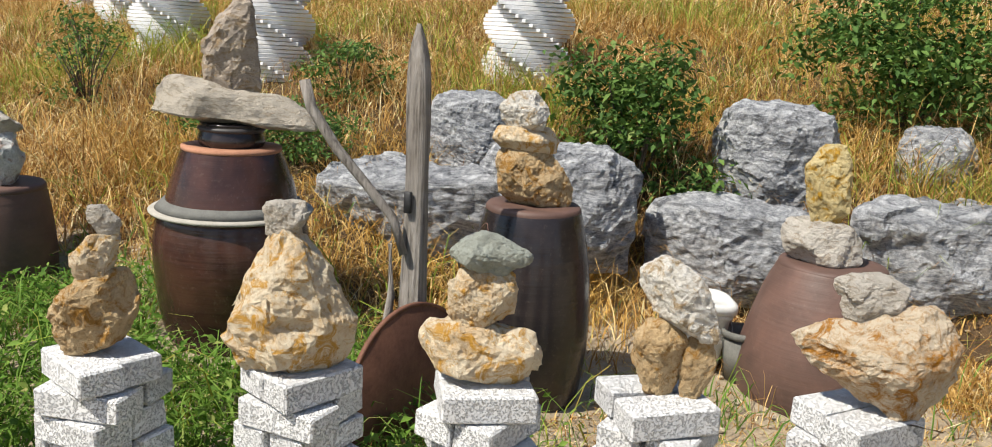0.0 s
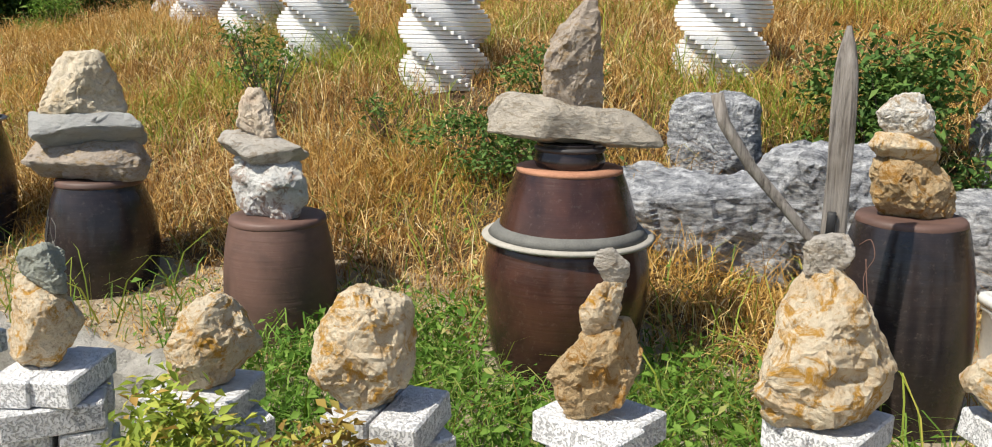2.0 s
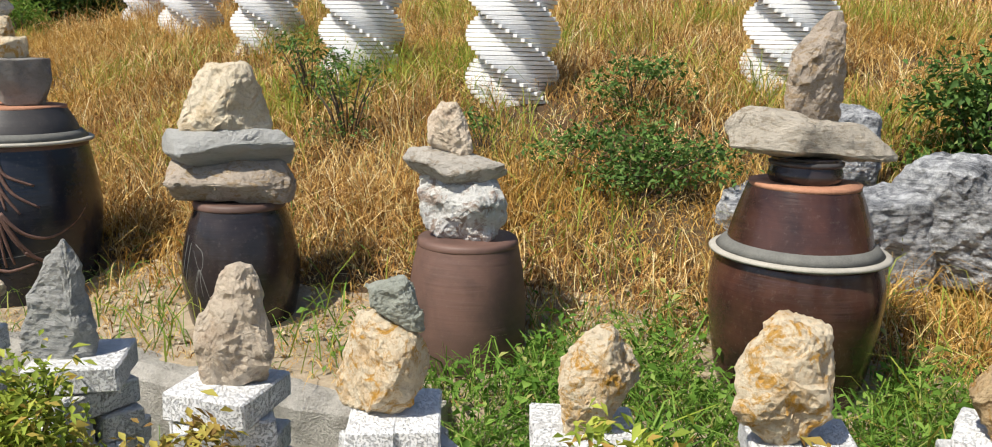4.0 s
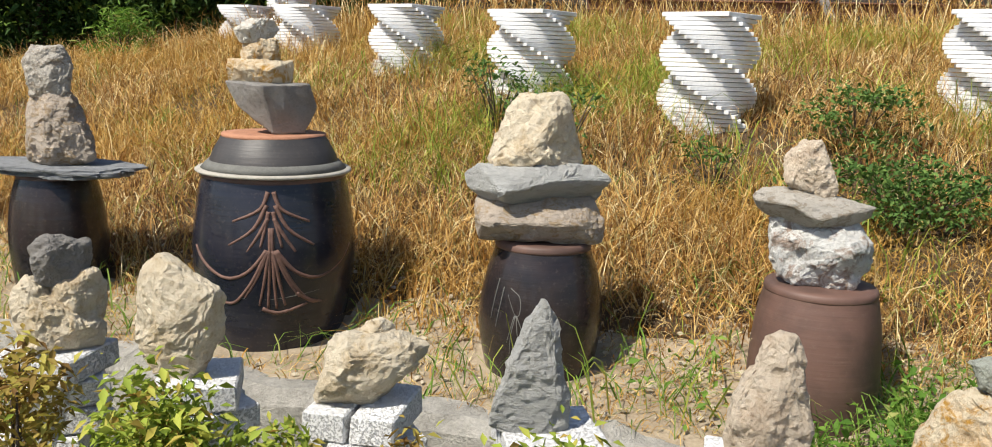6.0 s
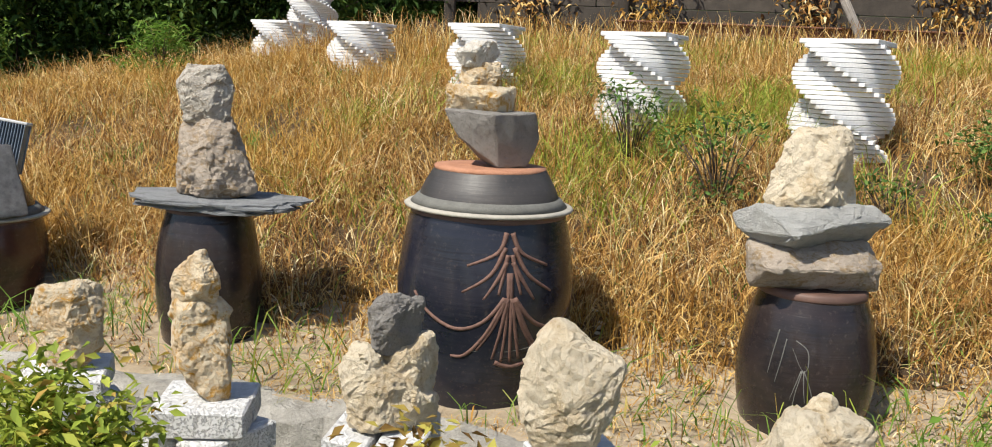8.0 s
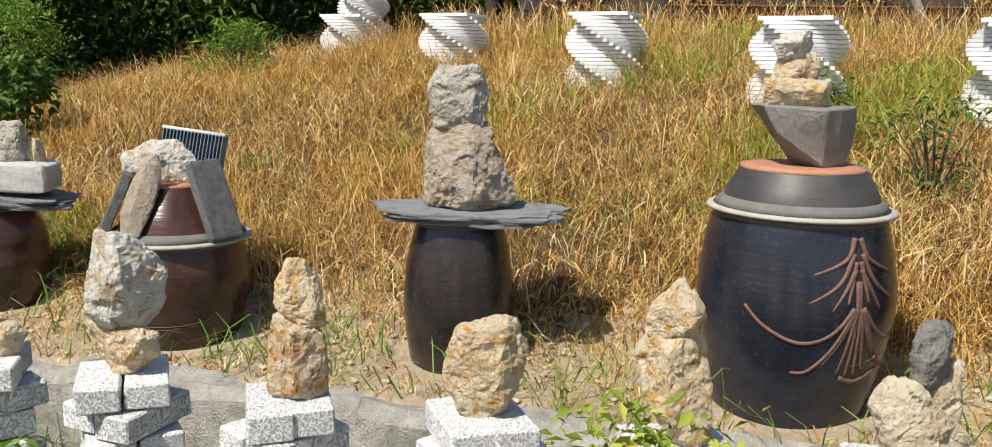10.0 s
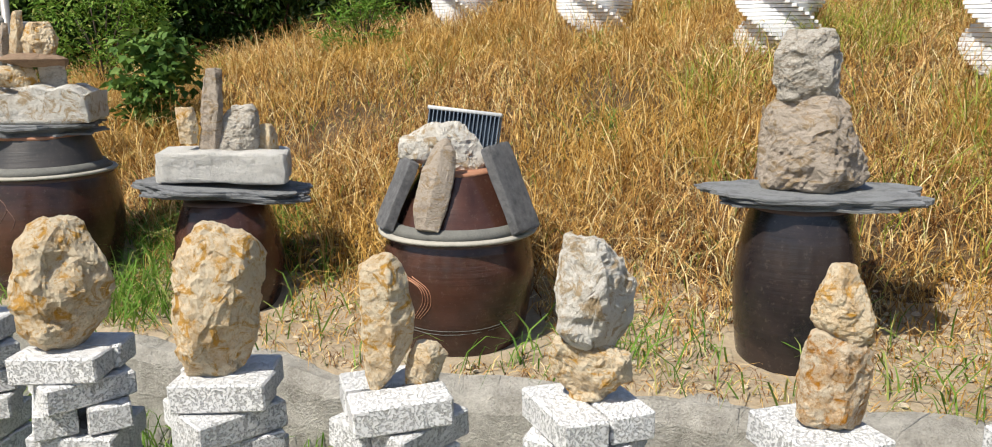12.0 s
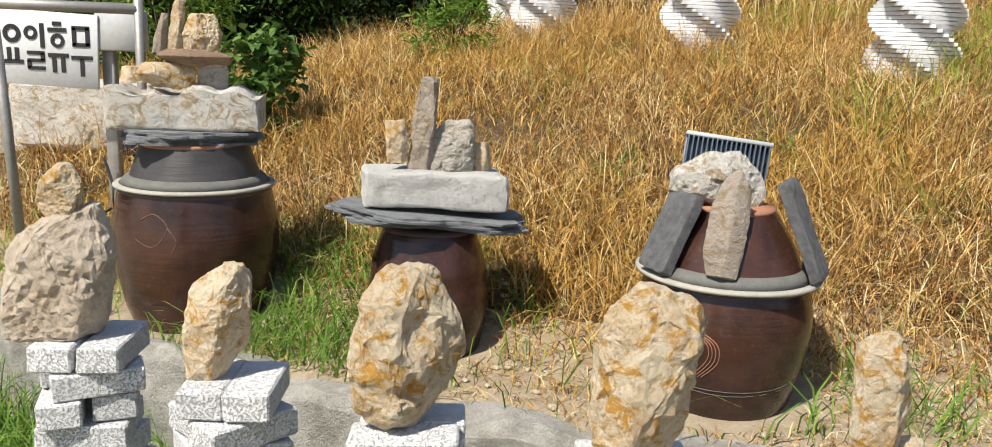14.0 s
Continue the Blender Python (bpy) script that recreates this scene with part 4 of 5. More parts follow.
def slate_slab(x, y, z, yaw, roll, w, d, th, seed):
    """A thin split slab: ragged outline, layers of uneven reach at the edge."""
    rnd = random.Random(seed)
    bm = bmesh.new()
    n, layers = 72, 5
    prev = None
    for k in range(layers * 2):
        lay = k // 2
        zz = th * (lay + (k % 2) * 0.92) / layers
        cur = []
        for i in range(n):
            a = 2 * math.pi * i / n
            ca, sa = math.cos(a), math.sin(a)
            r = 1 / (abs(ca) ** 3.2 + abs(sa) ** 3.2) ** (1 / 3.2)
            r *= 0.90 + 0.26 * noise.noise((ca * 1.6 + seed, sa * 1.6, lay * 0.35)) + 0.11 * noise.noise((ca * 6 + seed, sa * 6, lay * 1.9))
            cur.append(bm.verts.new((ca * r * w / 2, sa * r * d / 2, zz + 0.004 * noise.noise((ca * 3, sa * 3, seed)))))
        if prev:
            for i in range(n):
                bm.faces.new((prev[i], prev[(i + 1) % n], cur[(i + 1) % n], cur[i]))
        else:
            bm.faces.new(cur[::-1])
        prev = cur
    bm.faces.new(prev)
    ob = part("stone_slab", bm, M_ROCK["slab_dark"], smooth=False)
    ob.matrix_basis = pose(x, y, z, 0, roll, yaw)
    tagged(ob, "thin dark layered slate slab laid across an upturned jar", "stone", "balanced stones")


def angular_stone(x, y, z, yaw, points, seed, label):
    """A flat-faced broken block spanned by a few corners, with slightly worn faces."""
    bm = bmesh.new()
    for p in points:
        bm.verts.new(p)
    bmesh.ops.convex_hull(bm, input=bm.verts[:])
    bmesh.ops.dissolve_limit(bm, angle_limit=0.05, verts=bm.verts[:], edges=bm.edges[:])
    bmesh.ops.bevel(bm, geom=bm.edges[:], offset=0.004, segments=1, affect="EDGES")
    bmesh.ops.triangulate(bm, faces=bm.faces[:])
    bmesh.ops.subdivide_edges(bm, edges=bm.edges[:], cuts=3, use_grid_fill=True)
    for v in bm.verts:
        v.co += noise.noise_vector(v.co * 16 + Vector((seed, 0, 0))) * 0.005
    ob = part("stone", bm, M_ROCK["dark"], smooth=False)
    ob.matrix_basis = pose(x, y, z, 0, 0, yaw)
    tagged(ob, label, "stone", "balanced stones")


angular_stone(-4.335, 2.22, 1.222, 22, [(-0.155, -0.02, 0.165), (-0.12, 0.11, 0.165), (0.09, 0.12, 0.16), (0.112, -0.05, 0.165), (-0.03, -0.125, 0.16), (0.14, -0.02, 0.085), (0.095, -0.05, 0.0), (0.0, -0.075, 0.0), (-0.01, 0.05, 0.0), (0.08, 0.06, 0.0), (-0.115, -0.04, 0.085)], 5, "dark angular stone with a smooth cut face on a jar lid")
slate_slab(-5.31, 2.37, 1.010, -2, 0.5, 0.64, 0.36, 0.034, 3)
slate_slab(-7.16, 2.72, 0.945, 16, 5, 0.57, 0.36, 0.034, 7)
slate_slab(-7.98, 2.97, 1.122, 20, 1, 0.47, 0.36, 0.042, 12)

# ---- boulders of the bank ----
# x, y, base, yaw, width, height, depth, ridge height towards one end
BOULDERS = [
    (-1.50, 3.03, 0.58, 10, 0.86, 0.40, 0.6, 0.9),
    (-1.47, 3.40, 0.88, 8, 0.36, 0.37, 0.7, 1.0),
    (-0.98, 3.14, 0.62, 12, 0.62, 0.48, 0.6, 1.0),
    (-0.24, 3.79, 0.76, 8, 0.52, 0.52, 0.8, 0.88),
    (0.38, 4.05, 0.84, 8, 0.32, 0.38, 0.8, 0.85),
    (-0.34, 3.46, 0.50, 14, 0.70, 0.42, 0.55, 0.92),
    (0.42, 3.62, 0.52, 10, 0.76, 0.45, 0.55, 0.86),
]
for i, (x, y, z, yaw, w, h, d, k) in enumerate(BOULDERS):
    rows = ((0, -0.47 * w, 0.47 * w), (0.35 * h, -0.5 * w, 0.5 * w), (0.8 * h, -0.48 * w, 0.47 * w), (0.93 * h, -0.43 * w, 0.46 * w * k), (h, -0.34 * w, 0.30 * w * k))
    ob = new("boulder", rock_mesh("boulder", rows, d, M_ROCK["gneiss"], 200 + i, 0.8, 0.035))
    ob.matrix_basis = pose(x, y, z, 0, 0, yaw)
    tagged(ob, "large grey and white banded boulder set in the bank", "boulder", "boulders of the bank")

# ---- post, stick, disc, bucket ----


def old_post():
    e = thing("wooden_post", -1.0, 1.97, 0.45, 0, "weathered grey split wooden post with a cut slot", "post")
    bm = bmesh.new()
    rings = []
    rows = [(0, 0.042), (0.25, 0.036), (0.5, 0.03), (0.68, 0.028), (0.86, 0.028), (0.98, 0.022), (1.06, 0.005)]
    sm = smooth_rows(rows, 5)
    for z, r in sm:
        ring = []
        for k in range(14):
            a = 2 * math.pi * k / 14
            q = r * (1 + 0.16 * noise.noise((math.cos(a) * 2.2, math.sin(a) * 2.2, z * 2.5)))
            ca, sa = math.cos(a), math.sin(a)
            ring.append(bm.verts.new((q * math.copysign(abs(ca) ** 0.5, ca) + 0.012 * math.sin(z * 3), q * math.copysign(abs(sa) ** 0.5, sa) * 0.8, z)))
        rings.append(ring)
    for a, b in zip(rings, rings[1:]):
        for k in range(14):
            bm.faces.new((a[k], a[(k + 1) % 14], b[(k + 1) % 14], b[k]))
    bm.faces.new(rings[0][::-1])
    bm.faces.new(rings[-1])
    part("shaft", bm, M_WOOD, e, smooth=False)
    # nothing is cut here: a black block gives the slot's inner shade
    part("slot", box(0.02, 0.012, 0.055, 0.002, pose(0.003, -0.032, 0.615)), M_INK_SHADE, e, "black block standing for the shade in a cut slot")
    part("split_brace", tube([(-0.055, -0.02, 0.02), (-0.06, -0.03, 0.2), (-0.035, -0.035, 0.36), (-0.045, -0.03, 0.5)], 0.02, 8, 0.006), M_WOOD, e)
    part("twine", tube([(-0.05, -0.05, 0.24), (0.0, -0.06, 0.25), (0.05, -0.03, 0.235), (0.03, 0.03, 0.24), (-0.05, 0.02, 0.245), (-0.05, -0.05, 0.24)], 0.004, 6), M_FIN, e)


old_post()
stick = part("leaning_stick", tube([(-1.0, 1.93, 0.93), (-1.03, 1.925, 1.02), (-1.10, 1.91, 1.10), (-1.18, 1.89, 1.19), (-1.245, 1.87, 1.29), (-1.265, 1.87, 1.355)], 0.011, 9, 0.015), M_WOOD)
tagged(stick, "bent grey dead branch leaning against a wooden post", "branch")


def rusty_disc():
    e = thing("rusty_disc", -0.85, 1.86, 0.30, 0, "half-sunk round plate of rust-brown steel leaning upright", "steel plate")
    e.matrix_basis = pose(-0.93, 1.88, 0.565, 84, 0, 78)
    bm = lathe([(-0.004, 0.245), (0.0, 0.25), (0.004, 0.245)], 64)
    part("plate", bm, M_RUST, e)
    part("edge_lip", lathe([(-0.006, 0.243), (-0.006, 0.252), (0.006, 0.252), (0.006, 0.243)], 64, closed=True), M_RUST, e)


rusty_disc()


def tub(rows, n=48, power=4.5, ratio=0.86):
    """A rounded-square vessel from rows (z, half width)."""
    bm = bmesh.new()
    rings = []
    for z, r in rows:
        ring = []
        for i in range(n):
            a = 2 * math.pi * i / n
            ca, sa = math.cos(a), math.sin(a)
            k = r / (abs(ca) ** power + abs(sa) ** power) ** (1 / power)
            ring.append(bm.verts.new((k * ca, k * sa * ratio, z)))
        rings.append(ring)
    for a, b in zip(rings, rings[1:]):
        for i in range(n):
            bm.faces.new((a[i], a[(i + 1) % n], b[(i + 1) % n], b[i]))
    bm.faces.new(rings[0][::-1])
    bm.faces.new(rings[-1])
    return bm


def bucket():
    e = thing("bucket", -0.40, 2.92, 0.40, 0, "dirty white square plastic tub with a loose lid on sandy soil", "bucket")
    e.matrix_basis = pose(-0.40, 2.92, 0.40, 0, 4, 22)
    part("pail", tub([(0, 0.09), (0.012, 0.096), (0.21, 0.112), (0.215, 0.12), (0.235, 0.12)]), M_PLASTIC, e)
    part("lid", tub([(0.233, 0.128), (0.25, 0.130), (0.262, 0.127), (0.268, 0.112), (0.261, 0.106)]), M_PLASTIC, e, "pale snap-on lid")
    part("handle", tube([(-0.122, 0, 0.215), (-0.118, -0.08, 0.17), (-0.04, -0.118, 0.14), (0.04, -0.118, 0.14), (0.118, -0.08, 0.17), (0.122, 0, 0.215)], 0.003, 6), M_STEEL, e, "wire handle")


bucket()


def dark_pot():
    e = thing("plant_pot", -0.215, 2.90, 0.40, 0, "small dark grey plastic plant pot beside a white tub", "plant pot")
    part("body", lathe([(0, 0.05), (0.17, 0.068), (0.168, 0.062), (0.05, 0.05)], 32), M_FLANGE, e)
    part("rim", lathe([(0.155, 0.068), (0.157, 0.074), (0.178, 0.075), (0.18, 0.066)], 32, closed=True), M_FLANGE, e)


dark_pot()

# ---- sign at the end of the terrace ----


def closed_sign():
    e = thing("sign_frame", -8.6, 3.4, 0.6, 0, "steel tube frame holding a white notice with black letters", "sign")
    part("upright", tube([(0.285, -0.05, 0.15), (0.285, -0.05, 1.1)], 0.017, 12), M_STEEL, e)
    part("upright", tube([(0.0, -0.4, 0.1), (-0.04, -0.4, 0.92)], 0.017, 12), M_STEEL, e)
    part("crossbar", tube([(-0.75, -0.05, 0.945), (0.285, -0.05, 0.94)], 0.02, 12), M_STEEL, e)
    board = part("notice_board", box(0.80, 0.012, 0.29, 0.002, pose(-0.40, 0.2, 0.785, 0, 2, 0)), M_SIGN, e)
    x0, y0, h = -0.40, 0.192, 0.13
    glyphs = []

    def bar(cx, cz, w, hh):
        glyphs.append(box(w, 0.004, hh, 0, pose(cx, y0, cz)))

    def ringg(cx, cz, r):
        glyphs.append(lathe([(-0.002, r), (0.002, r), (0.002, r * 0.52), (-0.002, r * 0.52)], 28, closed=True))
        bmesh.ops.transform(glyphs[-1], matrix=pose(cx, y0, cz, 90), verts=glyphs[-1].verts)
    t = 0.016
    # four syllables: yo, il, hyu, mu
    cx = x0 + 0.055
    ringg(cx, 0.855, 0.036)
    for dx in (-0.016, 0.016):
        bar(cx + dx, 0.775, t, 0.05)
    bar(cx, 0.745, 0.082, t)
    cx = x0 + 0.148
    ringg(cx - 0.016, 0.86, 0.027)
    bar(cx + 0.03, 0.85, t, 0.095)
    for dz in (0.782, 0.752, 0.722):
        bar(cx, dz, 0.07, t * 0.9)
    bar(cx + 0.028, 0.767, t, 0.03)
    bar(cx - 0.028, 0.737, t, 0.03)
    cx = x0 + 0.24
    bar(cx, 0.898, 0.035, t)
    bar(cx, 0.874, 0.075, t)
    ringg(cx, 0.832, 0.028)
    bar(cx, 0.775, 0.082, t)
    for dx in (-0.018, 0.018):
        bar(cx + dx, 0.738, t, 0.06)
    cx = x0 + 0.335
    for dz in (0.883, 0.818):
        bar(cx, dz, 0.07, t)
    for dx in (-0.027, 0.027):
        bar(cx + dx, 0.85, t, 0.07)
    bar(cx, 0.768, 0.085, t)
    bar(cx, 0.73, t, 0.07)
    for g in glyphs:
        bmesh.ops.translate(g, vec=(0, 0, -0.02), verts=g.verts)
        part("letter", g, M_INK_SHADE, board, "black painted stroke", False)


closed_sign()


def meter_box():
    e = thing("meter_box", -8.53, 3.66, 0.6, 0, "pale grey metal box on a galvanised post", "meter box")
    part("case", box(0.17, 0.11, 0.16, 0.006, pose(0, 0, 0.86)), M_BOX, e)
    part("post", box(0.05, 0.04, 0.85, 0.004, pose(-0.055, 0.0, 0.38)), M_STEEL, e)
    part("hinge", tube([(-0.082, -0.057, 0.80), (-0.082, -0.057, 0.84)], 0.006, 8), M_STEEL, e)


meter_box()
cable = part("cable", tube([(-8.6, 3.6, 0.95), (-8.52, 3.5, 0.86), (-8.5, 3.45, 0.78), (-8.6, 3.42, 0.72), (-8.75, 3.45, 0.70)], 0.006, 6), M_CABLE)
tagged(cable, "loose black cable hanging by the sign", "cable")
for i, (bx, by, bw) in enumerate([(-9.15, 4.6, 0.7), (-9.95, 4.75, 0.75), (-10.8, 4.9, 0.8)]):
    ob = part("stone_block", weathered_block("block", bw, 0.35, 0.34, M_ROCK["white"], 20 + i, 0.012), M_ROCK["white"], smooth=False)
    ob.matrix_basis = pose(bx, by, ground_z(bx, by) + 0.14, 0, 0, 8)
    tagged(ob, "pale stone block of a low wall behind the sign", "stone block", "wall blocks")
crate = part("blue_bin", box(0.13, 0.13, 0.2, 0.012, pose(-8.85, 4.35, ground_z(-8.85, 4.35) + 0.1)), M_BLUE)
tagged(crate, "small dark blue plastic bin beside the low wall", "bin")

# ---- shed and beam behind the crest ----


def shed():
    e = thing("shed_wall", -1.5, 9.4, 1.4, 0, "dark weathered timber wall of a shed behind the crest", "shed")
    me = mesh_of("plank", box(2.0, 0.03, 0.21, 0.004), M_DARKWOOD, False)
    for r in range(12):
        for c in range(5):
            p = new("plank", me)
            p.parent = e
            p.matrix_basis = pose(-4.0 + c * 2.01 + (0.7 if r % 2 else 0), 0.004 * (r % 3), 0.12 + r * 0.216)
    for c in range(6):
        part("stud", box(0.12, 0.1, 2.8, 0.006, pose(-4.6 + c * 1.9, -0.07, 1.3)), M_DARKWOOD, e)
    part("roof", box(11.5, 3.5, 0.08, 0.01, pose(0, 1.0, 2.75, 6)), M_RUST, e, "rusty roof sheet")
    b = thing("rusty_beam", -1.0, 8.7, 1.66, 0, "rust-red steel beam on short stands", "beam")
    for z in (0.43, 0.33):
        part("flange", box(6.5, 0.12, 0.016, 0.002, pose(0, 0, z)), M_RUST, b)
    part("web", box(6.5, 0.012, 0.1, 0.001, pose(0, 0, 0.38)), M_RUST, b)
    for x in (-3, -1, 1, 3):
        part("stand", box(0.07, 0.07, 0.34, 0.003, pose(x, 0, 0.155)), M_RUST, b)
    pl = part("pale_plank", box(0.08, 0.03, 1.3, 0.004), M_WOOD)
    pl.matrix_basis = pose(-2.0, 8.45, 2.1, 0, -28, 0)
    tagged(pl, "pale loose plank leaning on a rusty beam", "plank")


shed()

# ---- plants ----


def blade_mesh(name, pos, height, width, lean, material, rs, curl=1.0, az=None):
    """Bent blades, each a strip of two segments and a tip, from arrays of roots and sizes."""
    n = len(pos)
    az = rs.uniform(0, 2 * np.pi, n) if az is None else az
    face = rs.uniform(0, 2 * np.pi, n)
    d = np.stack([np.cos(az), np.sin(az), np.zeros(n)], 1)
    s = np.stack([np.cos(face), np.sin(face), np.zeros(n)], 1) * (width / 2)[:, None]
    up = np.array([0, 0, 1.0])
    h = height[:, None]
    b = lean[:, None]
    m1 = pos + up * h * 0.45 + d * h * b * 0.22
    m2 = pos + up * h * (0.82 - 0.18 * b) + d * h * b * 0.62
    tip = pos + up * h * (1.0 - 0.5 * b * curl) + d * h * b * 1.15
    v = np.stack([pos - s, pos + s, m1 - s * 0.9, m1 + s * 0.9, m2 - s * 0.65, m2 + s * 0.65, tip], 1).reshape(-1, 3)
    o = (np.arange(n) * 7)[:, None]
    tris = np.concatenate([o + np.array([[0, 1, 3]]), o + np.array([[0, 3, 2]]), o + np.array([[2, 3, 5]]), o + np.array([[2, 5, 4]]), o + np.array([[4, 5, 6]])], 1).reshape(-1, 3)
    me = bpy.data.meshes.new(name)
    me.vertices.add(len(v))
    me.vertices.foreach_set("co", v.astype(np.float32).ravel())
    me.loops.add(tris.size)
    me.loops.foreach_set("vertex_index", tris.astype(np.int32).ravel())
    me.polygons.add(len(tris))
    me.polygons.foreach_set("loop_start", np.arange(0, tris.size, 3, dtype=np.int32))
    me.update(calc_edges=True)
    me.materials.append(material)
    return me


def leaf_mesh(name, pos, size, material, rs, ratio=0.45, droop=0.3):
    """Pointed leaves, folded along the midrib, from arrays of places and sizes."""
    n = len(pos)
    a = rs.uniform(0, 2 * np.pi, n)
    e = rs.uniform(-0.9, 0.9, n) - droop * 0.3
    d = np.stack([np.cos(a) * np.cos(e), np.sin(a) * np.cos(e), np.sin(e)], 1)
    side = np.cross(d, rs.normal(0, 0.5, (n, 3)) + np.array([0, 0, 1.0]))
    side /= np.linalg.norm(side, axis=1)[:, None] + 1e-6
    nrm = np.cross(side, d)
    L = size[:, None]
    w = L * ratio / 2
    v = np.stack([pos, pos + d * L * 0.45 + side * w + nrm * w * 0.4, pos + d * L - np.array([0, 0, 1.0]) * L * droop * 0.4, pos + d * L * 0.45 - side * w + nrm * w * 0.4], 1).reshape(-1, 3)
    o = (np.arange(n) * 4)[:, None]
    tris = np.concatenate([o + np.array([[0, 1, 2]]), o + np.array([[0, 2, 3]])], 1).reshape(-1, 3)
    me = bpy.data.meshes.new(name)
    me.vertices.add(len(v))
    me.vertices.foreach_set("co", v.astype(np.float32).ravel())
    me.loops.add(tris.size)
    me.loops.foreach_set("vertex_index", tris.astype(np.int32).ravel())
    me.polygons.add(len(tris))
    me.polygons.foreach_set("loop_start", np.arange(0, tris.size, 3, dtype=np.int32))
    me.update(calc_edges=True)
    me.materials.append(material)
    return me


JARS_XY = [(0.03, 2.93, 0.29), (-0.8, 2.35, 0.21), (-1.68, 2.11, 0.25), (-2.61, 2.06, 0.2), (-3.4, 2.12, 0.21), (-4.34, 2.22, 0.29), (-5.33, 2.37, 0.2), (-6.32, 2.49, 0.26), (-7.16, 2.72, 0.21), (-7.97, 2.97, 0.29)]


def keep_clear(x, y, pad=0.0):
    return all((x - a) ** 2 + (y - b) ** 2 > (r + pad) ** 2 for a, b, r in JARS_XY)


def scatter(n, x0, x1, accept, rs, y0=-0.2, y1=5.2):
    """Roots on the ground, by a test on x, y and the distance behind the kerb line."""
    out = []
    xs = rs.uniform(x0, x1, n)
    fs = rs.uniform(0, 1, n) ** 1.25
    us = rs.uniform(0, 1, n)
    for x, f, u in zip(xs, fs, us):
        b = y0 + (y1 - y0) * f
        y = kerb_y(x) + b
        if accept(x, y, b) > u and keep_clear(x, y):
            out.append((x, y, ground_z(x, y) - 0.01))
    return np.array(out)


def dry_density(x, y, b):
    if x > -1.0 and y < 2.95 + 0.1 * math.sin(x * 9):
        return 0.04 if noise.noise((x * 2, y * 2, 7)) < 0.1 else 0.25
    near = min(max((b - 0.12) / 0.5, 0.03), 1)
    g = 0.5 + 0.9 * noise.noise((x * 1.3, y * 1.3, 5)) + 0.5 * noise.noise((x * 4, y * 4, 9))
    return near * min(max(g + 0.38, 0.10), 1)


def green_density(x, y, b):
    d = math.hypot((x + 1.7) / 0.95, (y - 1.62) / 0.55)
    e = math.hypot((x + 7.6) / 0.6, (y - 2.95) / 0.5)
    g = max(1.35 - d, 1.2 - e, 0)
    spot = noise.noise((x * 2.3, y * 2.3, 21))
    return max(min(g * 2.2, 1), 0.35 if (spot > 0.52 and b > 0.1) else 0, 0.10 if b < 0.5 else 0.02)


